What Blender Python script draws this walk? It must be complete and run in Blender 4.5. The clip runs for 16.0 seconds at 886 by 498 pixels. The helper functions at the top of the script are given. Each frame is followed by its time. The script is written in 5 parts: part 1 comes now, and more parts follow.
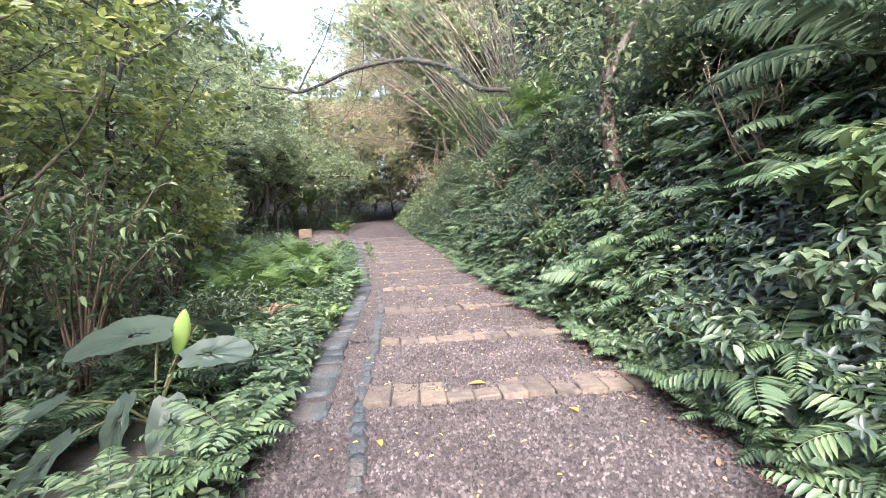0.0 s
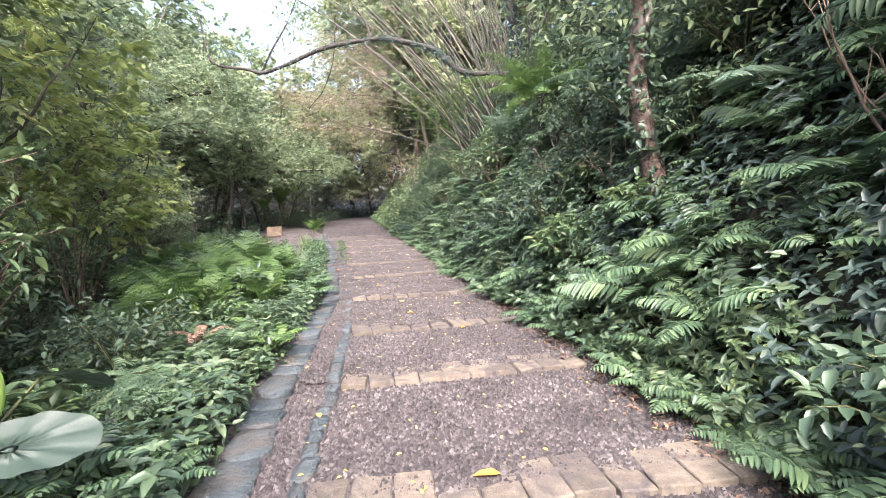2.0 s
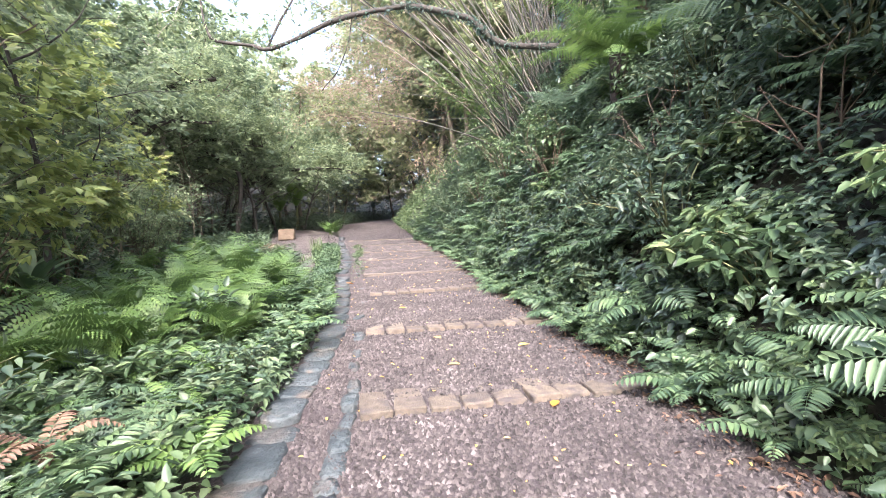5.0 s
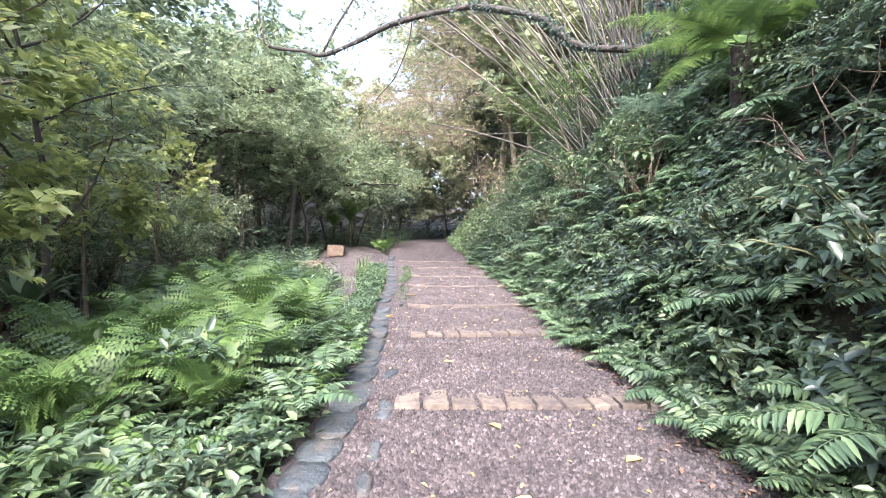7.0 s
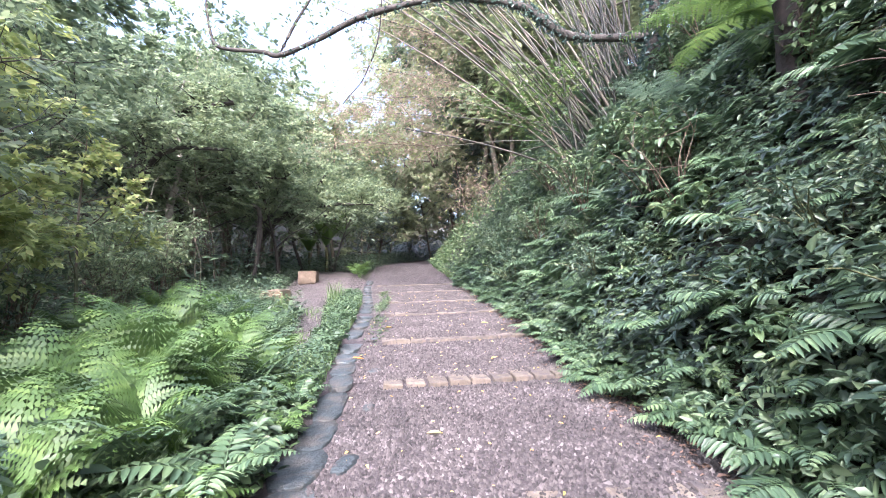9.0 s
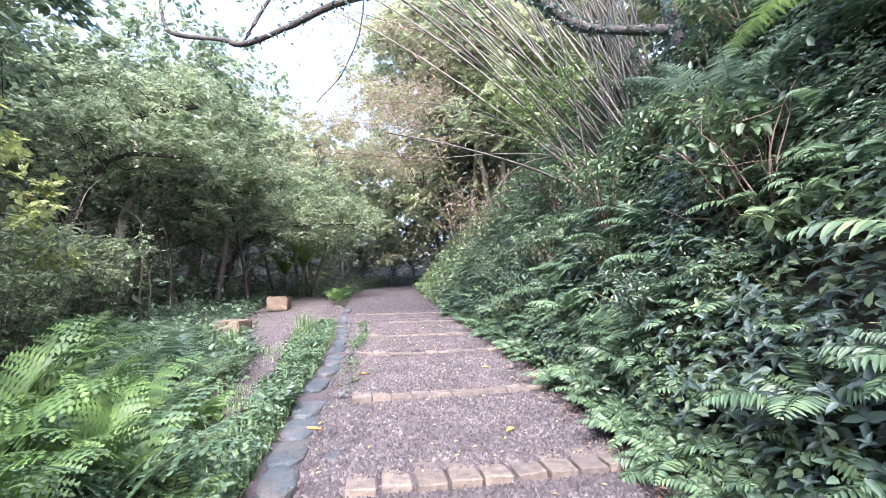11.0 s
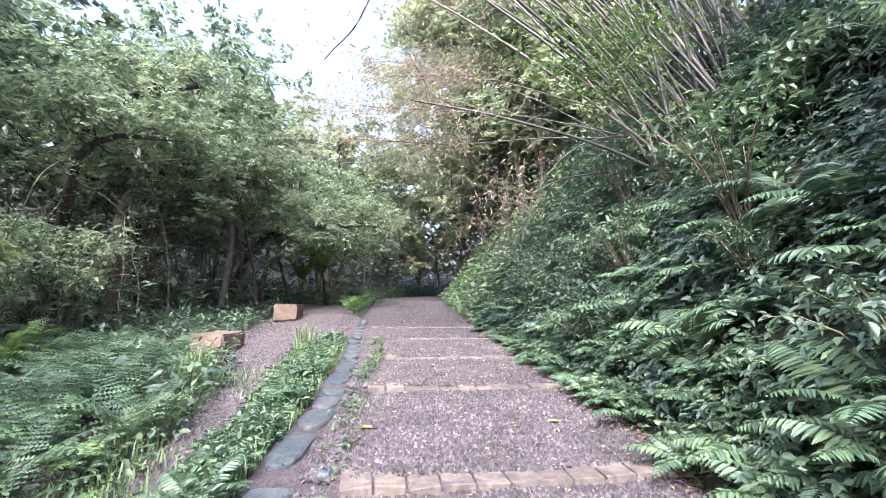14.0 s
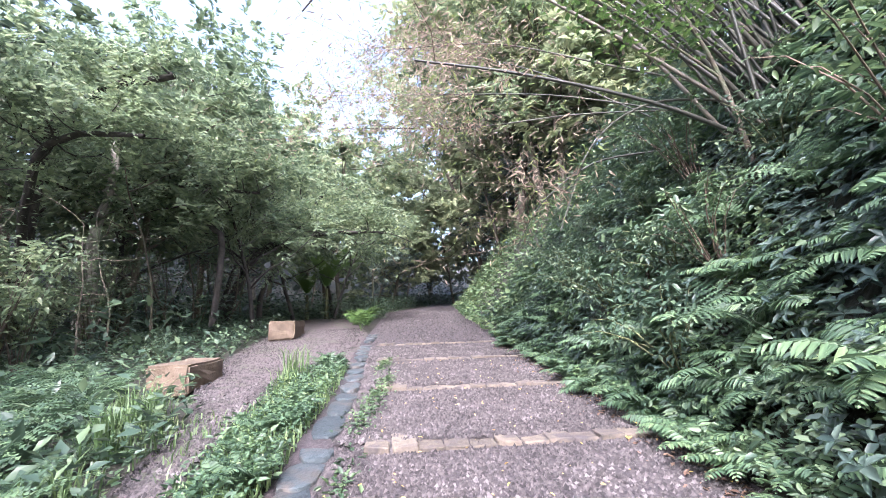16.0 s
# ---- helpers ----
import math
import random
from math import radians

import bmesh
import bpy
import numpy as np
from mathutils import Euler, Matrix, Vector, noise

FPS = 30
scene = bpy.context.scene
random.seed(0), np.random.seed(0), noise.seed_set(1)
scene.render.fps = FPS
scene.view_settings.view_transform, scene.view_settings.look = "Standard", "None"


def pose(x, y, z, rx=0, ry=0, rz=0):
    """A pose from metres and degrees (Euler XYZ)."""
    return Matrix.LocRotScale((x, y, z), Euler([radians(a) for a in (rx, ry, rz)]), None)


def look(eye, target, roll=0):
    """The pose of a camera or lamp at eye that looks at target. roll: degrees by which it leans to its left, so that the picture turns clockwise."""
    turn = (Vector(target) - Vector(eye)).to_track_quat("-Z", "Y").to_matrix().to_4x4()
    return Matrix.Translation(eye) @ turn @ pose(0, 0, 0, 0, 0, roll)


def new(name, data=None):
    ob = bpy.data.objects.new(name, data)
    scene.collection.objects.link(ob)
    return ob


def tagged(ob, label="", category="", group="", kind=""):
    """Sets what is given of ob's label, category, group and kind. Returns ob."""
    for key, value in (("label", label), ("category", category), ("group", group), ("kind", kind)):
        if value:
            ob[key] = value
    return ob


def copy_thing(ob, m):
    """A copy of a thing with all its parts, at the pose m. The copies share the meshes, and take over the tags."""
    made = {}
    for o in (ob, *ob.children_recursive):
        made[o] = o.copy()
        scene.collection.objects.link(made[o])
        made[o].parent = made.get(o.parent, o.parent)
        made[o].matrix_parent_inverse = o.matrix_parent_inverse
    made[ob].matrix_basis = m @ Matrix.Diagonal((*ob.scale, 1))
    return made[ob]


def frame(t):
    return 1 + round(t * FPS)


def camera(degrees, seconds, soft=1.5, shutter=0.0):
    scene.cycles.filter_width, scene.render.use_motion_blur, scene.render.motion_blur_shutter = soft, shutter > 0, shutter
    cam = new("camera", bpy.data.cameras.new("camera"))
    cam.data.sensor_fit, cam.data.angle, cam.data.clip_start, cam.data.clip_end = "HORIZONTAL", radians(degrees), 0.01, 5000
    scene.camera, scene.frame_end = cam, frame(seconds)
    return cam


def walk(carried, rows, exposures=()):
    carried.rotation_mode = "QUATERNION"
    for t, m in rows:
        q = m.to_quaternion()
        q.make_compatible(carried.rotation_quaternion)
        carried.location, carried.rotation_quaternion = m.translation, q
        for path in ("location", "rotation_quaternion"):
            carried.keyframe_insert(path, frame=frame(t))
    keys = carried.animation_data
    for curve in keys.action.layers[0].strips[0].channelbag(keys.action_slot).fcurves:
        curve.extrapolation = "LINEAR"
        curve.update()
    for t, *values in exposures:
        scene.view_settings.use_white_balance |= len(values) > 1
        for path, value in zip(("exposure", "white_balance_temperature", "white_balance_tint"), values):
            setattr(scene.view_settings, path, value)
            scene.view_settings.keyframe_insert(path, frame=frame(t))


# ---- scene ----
cam = camera(90.1, 16.0, soft=0.9)
PATH = [
    (0, (0.348, 1.164, 1.574), (0.484, 3.158, 1.487), -2.1),
    (0.5, (0.35, 1.551, 1.458), (0.48, 3.544, 1.36), -1.9),
    (1, (0.356, 2.004, 1.47), (0.51, 3.996, 1.37), -1.7),
    (1.5, (0.383, 2.4, 1.513), (0.608, 4.384, 1.409), -1.9),
    (2, (0.408, 2.761, 1.569), (0.636, 4.746, 1.468), -2.1),
    (2.5, (0.351, 3.16, 1.442), (0.568, 5.146, 1.335), -1.9),
    (3, (0.324, 3.675, 1.452), (0.491, 5.666, 1.367), -1.7),
    (3.5, (0.285, 4.109, 1.557), (0.442, 6.101, 1.468), -1.4),
    (3.7, (0.269, 4.305, 1.601), (0.432, 6.296, 1.498), -1.8),
    (5.8, (0.286, 6.011, 1.508), (0.364, 8.009, 1.451), -1.0),
    (6, (0.285, 6.183, 1.554), (0.335, 8.182, 1.501), -0.6),
    (6.5, (0.268, 6.616, 1.621), (0.298, 8.616, 1.581), -0.4),
    (7, (0.278, 7.008, 1.689), (0.174, 9.005, 1.699), 0.9),
    (7.5, (0.288, 7.352, 1.636), (0.175, 9.348, 1.694), 0.6),
    (8, (0.208, 7.729, 1.562), (0.096, 9.722, 1.679), -0.1),
    (8.5, (0.253, 8.196, 1.607), (0.164, 10.191, 1.729), -0.7),
    (9, (0.241, 8.671, 1.659), (0.213, 10.668, 1.77), -1.3),
    (9.5, (0.189, 9.148, 1.737), (0.24, 11.145, 1.845), -1.7),
    (10, (0.222, 9.601, 1.661), (0.264, 11.59, 1.866), -0.8),
    (10.2, (0.201, 9.769, 1.677), (0.241, 11.758, 1.885), -0.9),
    (12.3, (-0.013, 11.437, 1.806), (0.04, 13.421, 2.05), -0.7),
    (12.5, (-0.03, 11.556, 1.771), (0.017, 13.541, 2.013), -0.7),
    (13, (-0.058, 11.874, 1.672), (-0.079, 13.858, 1.928), 0.1),
    (13.5, (-0.084, 12.328, 1.717), (-0.11, 14.312, 1.972), 0.1),
    (14, (-0.076, 12.761, 1.805), (-0.144, 14.742, 2.072), 0.5),
    (14.5, (-0.118, 13.227, 1.842), (-0.197, 15.206, 2.118), 0.8),
    (15, (-0.18, 13.675, 1.917), (-0.272, 15.651, 2.209), 0.9),
    (15.5, (-0.237, 14.117, 1.998), (-0.349, 16.091, 2.3), 0.9),
    (16, (-0.266, 14.546, 1.896), (-0.379, 16.519, 2.202), -1.4),
]
EXPOSURES = [(0, 2.65, 6150, 18), (3, 2.74, 6150, 16), (6, 2.88, 6050, 18), (9, 2.90, 5700, 21), (16, 2.80, 5580, 20.5)]
walk(cam, [(t, look(eye, target, roll)) for t, eye, target, roll in PATH], EXPOSURES)
SKY, SUN = 0.15, 1.4

# ---- light ----
world = bpy.data.worlds.new("overcast_sky")
scene.world = world
world.use_nodes = True
wn = world.node_tree.nodes
wn.clear()
w_out = wn.new("ShaderNodeOutputWorld")
w_bg = wn.new("ShaderNodeBackground")
w_sky = wn.new("ShaderNodeTexSky")
w_sky.sky_type = "NISHITA"
w_sky.sun_disc = False
w_sky.sun_elevation = radians(46)
w_sky.sun_rotation = radians(183)
w_sky.air_density = 1.0
w_sky.dust_density = 6.0
w_sky.ozone_density = 0.6
w_bg.inputs["Strength"].default_value = SKY
w_veil = wn.new("ShaderNodeHueSaturation")
w_veil.inputs["Saturation"].default_value = 0.9
world.node_tree.links.new(w_sky.outputs[0], w_veil.inputs["Color"])
world.node_tree.links.new(w_veil.outputs[0], w_bg.inputs[0])
world.node_tree.links.new(w_bg.outputs[0], w_out.inputs[0])

sun_data = bpy.data.lights.new("sun", "SUN")
sun_data.energy = SUN
sun_data.angle = radians(28)
sun_data.color = (1.0, 0.96, 0.9)
sun = new("sun", sun_data)
sun.matrix_world = look((-2, -23, 36), (0, 10, 0))


# ---- materials ----
def node_mat(name):
    m = bpy.data.materials.new(name)
    m.use_nodes = True
    nt = m.node_tree
    nt.nodes.clear()
    return m, nt, nt.nodes.new("ShaderNodeOutputMaterial")


def ramp_node(nt, stops):
    r = nt.nodes.new("ShaderNodeValToRGB")
    els = r.color_ramp.elements
    while len(els) < len(stops):
        els.new(0.5)
    for e, (p, c) in zip(els, stops):
        e.position, e.color = p, (*c, 1)
    return r


def leaf_mat(name, dark, mid, light, rough=0.45, through_light=0.35, old=None):
    """Leaves: colour varies leaf by leaf and in wide patches; light passes through the blades."""
    m, nt, out = node_mat(name)
    n, l = nt.nodes, nt.links
    geo = n.new("ShaderNodeNewGeometry")
    info = n.new("ShaderNodeObjectInfo")
    coord = n.new("ShaderNodeTexCoord")
    patch = n.new("ShaderNodeTexNoise")
    patch.inputs["Scale"].default_value = 0.9
    patch.inputs["Detail"].default_value = 3
    l.new(geo.outputs["Position"], patch.inputs["Vector"])
    mix = n.new("ShaderNodeMath")
    mix.operation = "MULTIPLY_ADD"
    l.new(geo.outputs["Random Per Island"], mix.inputs[0])
    mix.inputs[1].default_value = 0.5
    add = n.new("ShaderNodeMath")
    add.operation = "MULTIPLY_ADD"
    l.new(patch.outputs[0], add.inputs[0])
    add.inputs[1].default_value = 0.6
    sub = n.new("ShaderNodeMath")
    sub.operation = "MULTIPLY_ADD"
    l.new(info.outputs["Random"], sub.inputs[0])
    sub.inputs[1].default_value = 0.2
    sub.inputs[2].default_value = -0.16
    l.new(sub.outputs[0], add.inputs[2])
    l.new(add.outputs[0], mix.inputs[2])
    stops = [(0.15, dark), (0.5, mid), (0.85, light)]
    if old:
        stops = [(0.12, dark), (0.45, mid), (0.75, light), (0.97, old)]
    r = ramp_node(nt, stops)
    l.new(mix.outputs[0], r.inputs[0])
    vein = n.new("ShaderNodeTexNoise")
    vein.inputs["Scale"].default_value = 60
    l.new(coord.outputs["Object"], vein.inputs["Vector"])
    bump = n.new("ShaderNodeBump")
    bump.inputs["Strength"].default_value = 0.25
    bump.inputs["Distance"].default_value = 0.004
    l.new(vein.outputs[0], bump.inputs["Height"])
    p = n.new("ShaderNodeBsdfPrincipled")
    l.new(r.outputs[0], p.inputs["Base Color"])
    l.new(bump.outputs[0], p.inputs["Normal"])
    p.inputs["Roughness"].default_value = rough
    tr = n.new("ShaderNodeBsdfTranslucent")
    hue = n.new("ShaderNodeHueSaturation")
    hue.inputs["Hue"].default_value = 0.492
    hue.inputs["Saturation"].default_value = 1.0
    hue.inputs["Value"].default_value = 1.35
    l.new(r.outputs[0], hue.inputs["Color"])
    l.new(hue.outputs[0], tr.inputs["Color"])
    ms = n.new("ShaderNodeMixShader")
    ms.inputs[0].default_value = through_light
    l.new(p.outputs[0], ms.inputs[1])
    l.new(tr.outputs[0], ms.inputs[2])
    l.new(ms.outputs[0], out.inputs["Surface"])
    return m


def rough_mat(name, stops, scale, bump_scale, bump_depth, rough=0.85, stain=None, island=0.0, obj=0.0):
    """Stone, bark, soil: two scales of noise in colour, fine relief, optional stains."""
    m, nt, out = node_mat(name)
    n, l = nt.nodes, nt.links
    geo = n.new("ShaderNodeNewGeometry")
    info = n.new("ShaderNodeObjectInfo")
    big = n.new("ShaderNodeTexNoise")
    big.inputs["Scale"].default_value = scale
    big.inputs["Detail"].default_value = 6
    big.inputs["Roughness"].default_value = 0.65
    l.new(geo.outputs["Position"], big.inputs["Vector"])
    a = n.new("ShaderNodeMath")
    a.operation = "MULTIPLY_ADD"
    l.new(geo.outputs["Random Per Island"], a.inputs[0])
    a.inputs[1].default_value = island
    b = n.new("ShaderNodeMath")
    b.operation = "MULTIPLY_ADD"
    l.new(info.outputs["Random"], b.inputs[0])
    b.inputs[1].default_value = obj
    c = n.new("ShaderNodeMath")
    c.operation = "MULTIPLY_ADD"
    l.new(big.outputs[0], c.inputs[0])
    c.inputs[1].default_value = 1.0
    c.inputs[2].default_value = -0.5 * (island + obj)
    l.new(c.outputs[0], b.inputs[2])
    l.new(b.outputs[0], a.inputs[2])
    r = ramp_node(nt, stops)
    l.new(a.outputs[0], r.inputs[0])
    colour = r.outputs[0]
    if stain:
        s = n.new("ShaderNodeTexNoise")
        s.inputs["Scale"].default_value = scale * 0.35
        s.inputs["Detail"].default_value = 8
        s.inputs["Distortion"].default_value = 1.0
        l.new(geo.outputs["Position"], s.inputs["Vector"])
        sr = ramp_node(nt, [(0.48, (0, 0, 0)), (0.66, (1, 1, 1))])
        l.new(s.outputs[0], sr.inputs[0])
        mx = n.new("ShaderNodeMixRGB")
        l.new(sr.outputs[0], mx.inputs[0])
        l.new(colour, mx.inputs[1])
        mx.inputs[2].default_value = (*stain, 1)
        colour = mx.outputs[0]
    fine = n.new("ShaderNodeTexNoise")
    fine.inputs["Scale"].default_value = bump_scale
    fine.inputs["Detail"].default_value = 8
    l.new(geo.outputs["Position"], fine.inputs["Vector"])
    bump = n.new("ShaderNodeBump")
    bump.inputs["Strength"].default_value = 0.8
    bump.inputs["Distance"].default_value = bump_depth
    l.new(fine.outputs[0], bump.inputs["Height"])
    p = n.new("ShaderNodeBsdfPrincipled")
    l.new(colour, p.inputs["Base Color"])
    l.new(bump.outputs[0], p.inputs["Normal"])
    p.inputs["Roughness"].default_value = rough
    l.new(p.outputs[0], out.inputs["Surface"])
    return m


M_SOIL = rough_mat("forest_soil", [(0.3, (0.016, 0.015, 0.010)), (0.55, (0.032, 0.030, 0.020)), (0.75, (0.030, 0.040, 0.020))], 3, 40, 0.02)
M_DIRT = rough_mat("trodden_dirt", [(0.3, (0.061, 0.045, 0.044)), (0.55, (0.091, 0.071, 0.071)), (0.8, (0.122, 0.098, 0.102))], 6, 90, 0.012, stain=(0.056, 0.061, 0.036))
M_GRAVELBED = rough_mat("gravel_bed", [(0.3, (0.016, 0.012, 0.013)), (0.5, (0.040, 0.031, 0.033)), (0.72, (0.085, 0.070, 0.072))], 38, 130, 0.015)
M_GRAVEL = rough_mat("gravel_stones", [(0.08, (0.020, 0.0165, 0.0165)), (0.35, (0.043, 0.0355, 0.0350)), (0.62, (0.069, 0.0575, 0.0565)), (0.85, (0.098, 0.084, 0.082)), (1.0, (0.165, 0.147, 0.142))], 2.0, 160, 0.004, rough=0.95, island=0.85)
M_SETT = rough_mat("weathered_sett", [(0.2, (0.060, 0.050, 0.042)), (0.5, (0.115, 0.093, 0.072)), (0.8, (0.175, 0.143, 0.112))], 14, 60, 0.014, stain=(0.062, 0.052, 0.052), obj=0.35)
M_SLATE = rough_mat("blue_grey_slate", [(0.2, (0.018, 0.024, 0.027)), (0.5, (0.040, 0.052, 0.058)), (0.8, (0.080, 0.092, 0.096))], 9, 28, 0.03, rough=0.7, stain=(0.075, 0.066, 0.058), obj=0.3)
M_BLOCK = rough_mat("sandstone", [(0.25, (0.070, 0.050, 0.034)), (0.5, (0.120, 0.087, 0.059)), (0.78, (0.180, 0.137, 0.096))], 3.5, 30, 0.02, stain=(0.105, 0.072, 0.052))
M_BARK = rough_mat("grey_brown_bark", [(0.25, (0.045, 0.035, 0.026)), (0.5, (0.10, 0.078, 0.058)), (0.8, (0.19, 0.165, 0.13))], 7, 45, 0.02, stain=(0.09, 0.11, 0.06))
M_BARKDARK = rough_mat("dark_bark", [(0.25, (0.014, 0.012, 0.011)), (0.5, (0.034, 0.029, 0.025)), (0.8, (0.075, 0.066, 0.055))], 8, 50, 0.02)
M_BARKRED = rough_mat("reddish_lichen_bark", [(0.25, (0.026, 0.015, 0.012)), (0.5, (0.060, 0.036, 0.028)), (0.72, (0.105, 0.072, 0.057))], 6, 45, 0.02, stain=(0.130, 0.120, 0.105))
M_BARKPALE = rough_mat("pale_bark", [(0.25, (0.16, 0.14, 0.115)), (0.5, (0.28, 0.255, 0.22)), (0.8, (0.42, 0.39, 0.35))], 6, 40, 0.01)
M_FIBRE = rough_mat("fibrous_treefern_trunk", [(0.25, (0.008, 0.006, 0.005)), (0.5, (0.020, 0.014, 0.012)), (0.8, (0.045, 0.031, 0.026))], 14, 60, 0.03)
M_CULM = rough_mat("bamboo_culm", [(0.25, (0.020, 0.020, 0.015)), (0.5, (0.040, 0.039, 0.029)), (0.8, (0.085, 0.080, 0.060))], 1.2, 40, 0.004, rough=0.5, obj=0.5)
M_CULMDRY = rough_mat("dry_bamboo", [(0.25, (0.06, 0.052, 0.04)), (0.5, (0.115, 0.098, 0.076)), (0.8, (0.19, 0.162, 0.128))], 2, 40, 0.004, rough=0.6, obj=0.4)
M_STEM = rough_mat("green_brown_stem", [(0.25, (0.05, 0.045, 0.025)), (0.6, (0.11, 0.12, 0.05)), (0.85, (0.17, 0.15, 0.09))], 5, 60, 0.003)
M_TWIG = rough_mat("tan_twig", [(0.25, (0.060, 0.042, 0.029)), (0.6, (0.126, 0.090, 0.065)), (0.85, (0.198, 0.150, 0.117))], 5, 60, 0.003)

G_FERN = leaf_mat("fern_green", (0.036, 0.066, 0.038), (0.086, 0.142, 0.074), (0.178, 0.252, 0.116), 0.42, 0.3)
G_BRIGHT = leaf_mat("bright_bracken_green", (0.036, 0.072, 0.023), (0.086, 0.154, 0.041), (0.168, 0.255, 0.070), 0.5, 0.33)
G_TREEFERN = leaf_mat("treefern_green", (0.060, 0.095, 0.069), (0.120, 0.180, 0.121), (0.210, 0.285, 0.190), 0.45, 0.35)
G_SHRUB = leaf_mat("shrub_green", (0.024, 0.044, 0.030), (0.060, 0.098, 0.060), (0.130, 0.180, 0.098), 0.4, 0.26, old=(0.155, 0.175, 0.085))
G_HERB = leaf_mat("herb_green", (0.030, 0.056, 0.030), (0.070, 0.116, 0.054), (0.145, 0.205, 0.090), 0.45, 0.3, old=(0.200, 0.220, 0.100))
G_CANOPY = leaf_mat("canopy_green", (0.060, 0.088, 0.056), (0.138, 0.186, 0.106), (0.240, 0.295, 0.160), 0.4, 0.5, old=(0.300, 0.290, 0.184))
G_YELLOW = leaf_mat("yellow_green_canopy", (0.085, 0.120, 0.048), (0.195, 0.250, 0.088), (0.320, 0.365, 0.130), 0.42, 0.48, old=(0.380, 0.320, 0.161))
G_DARK = leaf_mat("dark_understorey_green", (0.046, 0.072, 0.068), (0.098, 0.137, 0.108), (0.182, 0.227, 0.165), 0.42, 0.3)
G_BLUE = leaf_mat("blue_green_seedling", (0.022, 0.038, 0.032), (0.050, 0.078, 0.062), (0.105, 0.140, 0.110), 0.4, 0.22)
# distance haze is mixed into this leaf colour: paler than the nearer canopy
G_FAR = leaf_mat("haze_paled_canopy_green", (0.150, 0.185, 0.103), (0.250, 0.290, 0.161), (0.360, 0.385, 0.224), 0.6, 0.45)
G_EAR = leaf_mat("blue_green_waxy_leaf", (0.028, 0.046, 0.035), (0.042, 0.066, 0.049), (0.058, 0.085, 0.060), 0.5, 0.15)
G_NEW = leaf_mat("young_yellow_green_leaf", (0.209, 0.353, 0.074), (0.285, 0.441, 0.106), (0.342, 0.490, 0.158), 0.4, 0.4)
G_GRASS = leaf_mat("grass_green", (0.070, 0.120, 0.045), (0.130, 0.200, 0.080), (0.210, 0.280, 0.120), 0.5, 0.4, old=(0.270, 0.285, 0.160))
G_DRY = leaf_mat("dry_bamboo_leaves", (0.20, 0.155, 0.112), (0.32, 0.25, 0.185), (0.45, 0.36, 0.275), 0.6, 0.5)
G_LITTER = leaf_mat("brown_leaf_litter", (0.075, 0.042, 0.028), (0.145, 0.085, 0.056), (0.26, 0.17, 0.115), 0.6, 0.1)
G_ORANGE = leaf_mat("orange_fallen_leaf", (0.45, 0.17, 0.03), (0.60, 0.26, 0.05), (0.70, 0.38, 0.09), 0.5, 0.15)
G_GOLD = leaf_mat("yellow_fallen_leaf", (0.55, 0.33, 0.06), (0.68, 0.45, 0.10), (0.75, 0.55, 0.18), 0.5, 0.15)
G_IVY = leaf_mat("ivy_green", (0.024, 0.048, 0.051), (0.050, 0.090, 0.074), (0.089, 0.143, 0.118), 0.3, 0.2)


# ---- mesh tools ----
class Geo:
    """Gathers vertices and faces of one mesh."""

    def __init__(self):
        self.v, self.f, self.n = [], [], 0

    def add(self, v, f):
        v, f = np.asarray(v, np.float32).reshape(-1, 3), np.asarray(f, np.int64)
        self.v.append(v)
        self.f.append(f + self.n)
        self.n += len(v)
        return self

    def mesh(self, name, smooth=False):
        me = bpy.data.meshes.new(name)
        v = np.concatenate(self.v)
        loops = np.concatenate([f.ravel() for f in self.f])
        counts = np.concatenate([np.full(len(f), f.shape[1]) for f in self.f])
        starts = np.r_[0, np.cumsum(counts)[:-1]]
        me.vertices.add(len(v))
        me.vertices.foreach_set("co", v.ravel())
        me.loops.add(len(loops))
        me.loops.foreach_set("vertex_index", loops.astype(np.int32))
        me.polygons.add(len(counts))
        me.polygons.foreach_set("loop_start", starts.astype(np.int32))
        if smooth:
            me.polygons.foreach_set("use_smooth", np.ones(len(counts), bool))
        me.update(calc_edges=True)
        me.validate()
        return me


def part(name, shape, material, parent=None, label="", m=None, smooth=False):
    """One mesh object from a Geo or a mesh, under a thing or a part."""
    me = shape.mesh(name, smooth) if isinstance(shape, Geo) else shape
    if not me.materials:
        me.materials.append(material)
    ob = new(name, me)
    if parent:
        ob.parent = parent
    if m is not None:
        ob.matrix_basis = m
    return tagged(ob, label)


def thing(name, label, category, m=None, group="", kind=""):
    ob = new(name)
    ob.empty_display_size = 0.2
    if m is not None:
        ob.matrix_basis = m
    return tagged(ob, label, category, group, kind)


def scatter(proto, poses):
    """The first pose for the thing itself, and a copy at each other."""
    for m in poses[1:]:
        copy_thing(proto, m)
    proto.matrix_basis = poses[0]


def at(x, y, z, turn=0.0, size=1.0, lean=0.0, lean_to=0.0, tall=1.0):
    r = Euler((0, 0, turn)).to_matrix().to_4x4()
    k = Matrix.Rotation(lean, 4, Vector((-math.sin(lean_to), math.cos(lean_to), 0)))
    return Matrix.Translation((x, y, z)) @ k @ r @ Matrix.Diagonal((size, size, size * tall, 1))


def unit(a):
    return a / np.maximum(np.linalg.norm(a, axis=-1, keepdims=True), 1e-9)


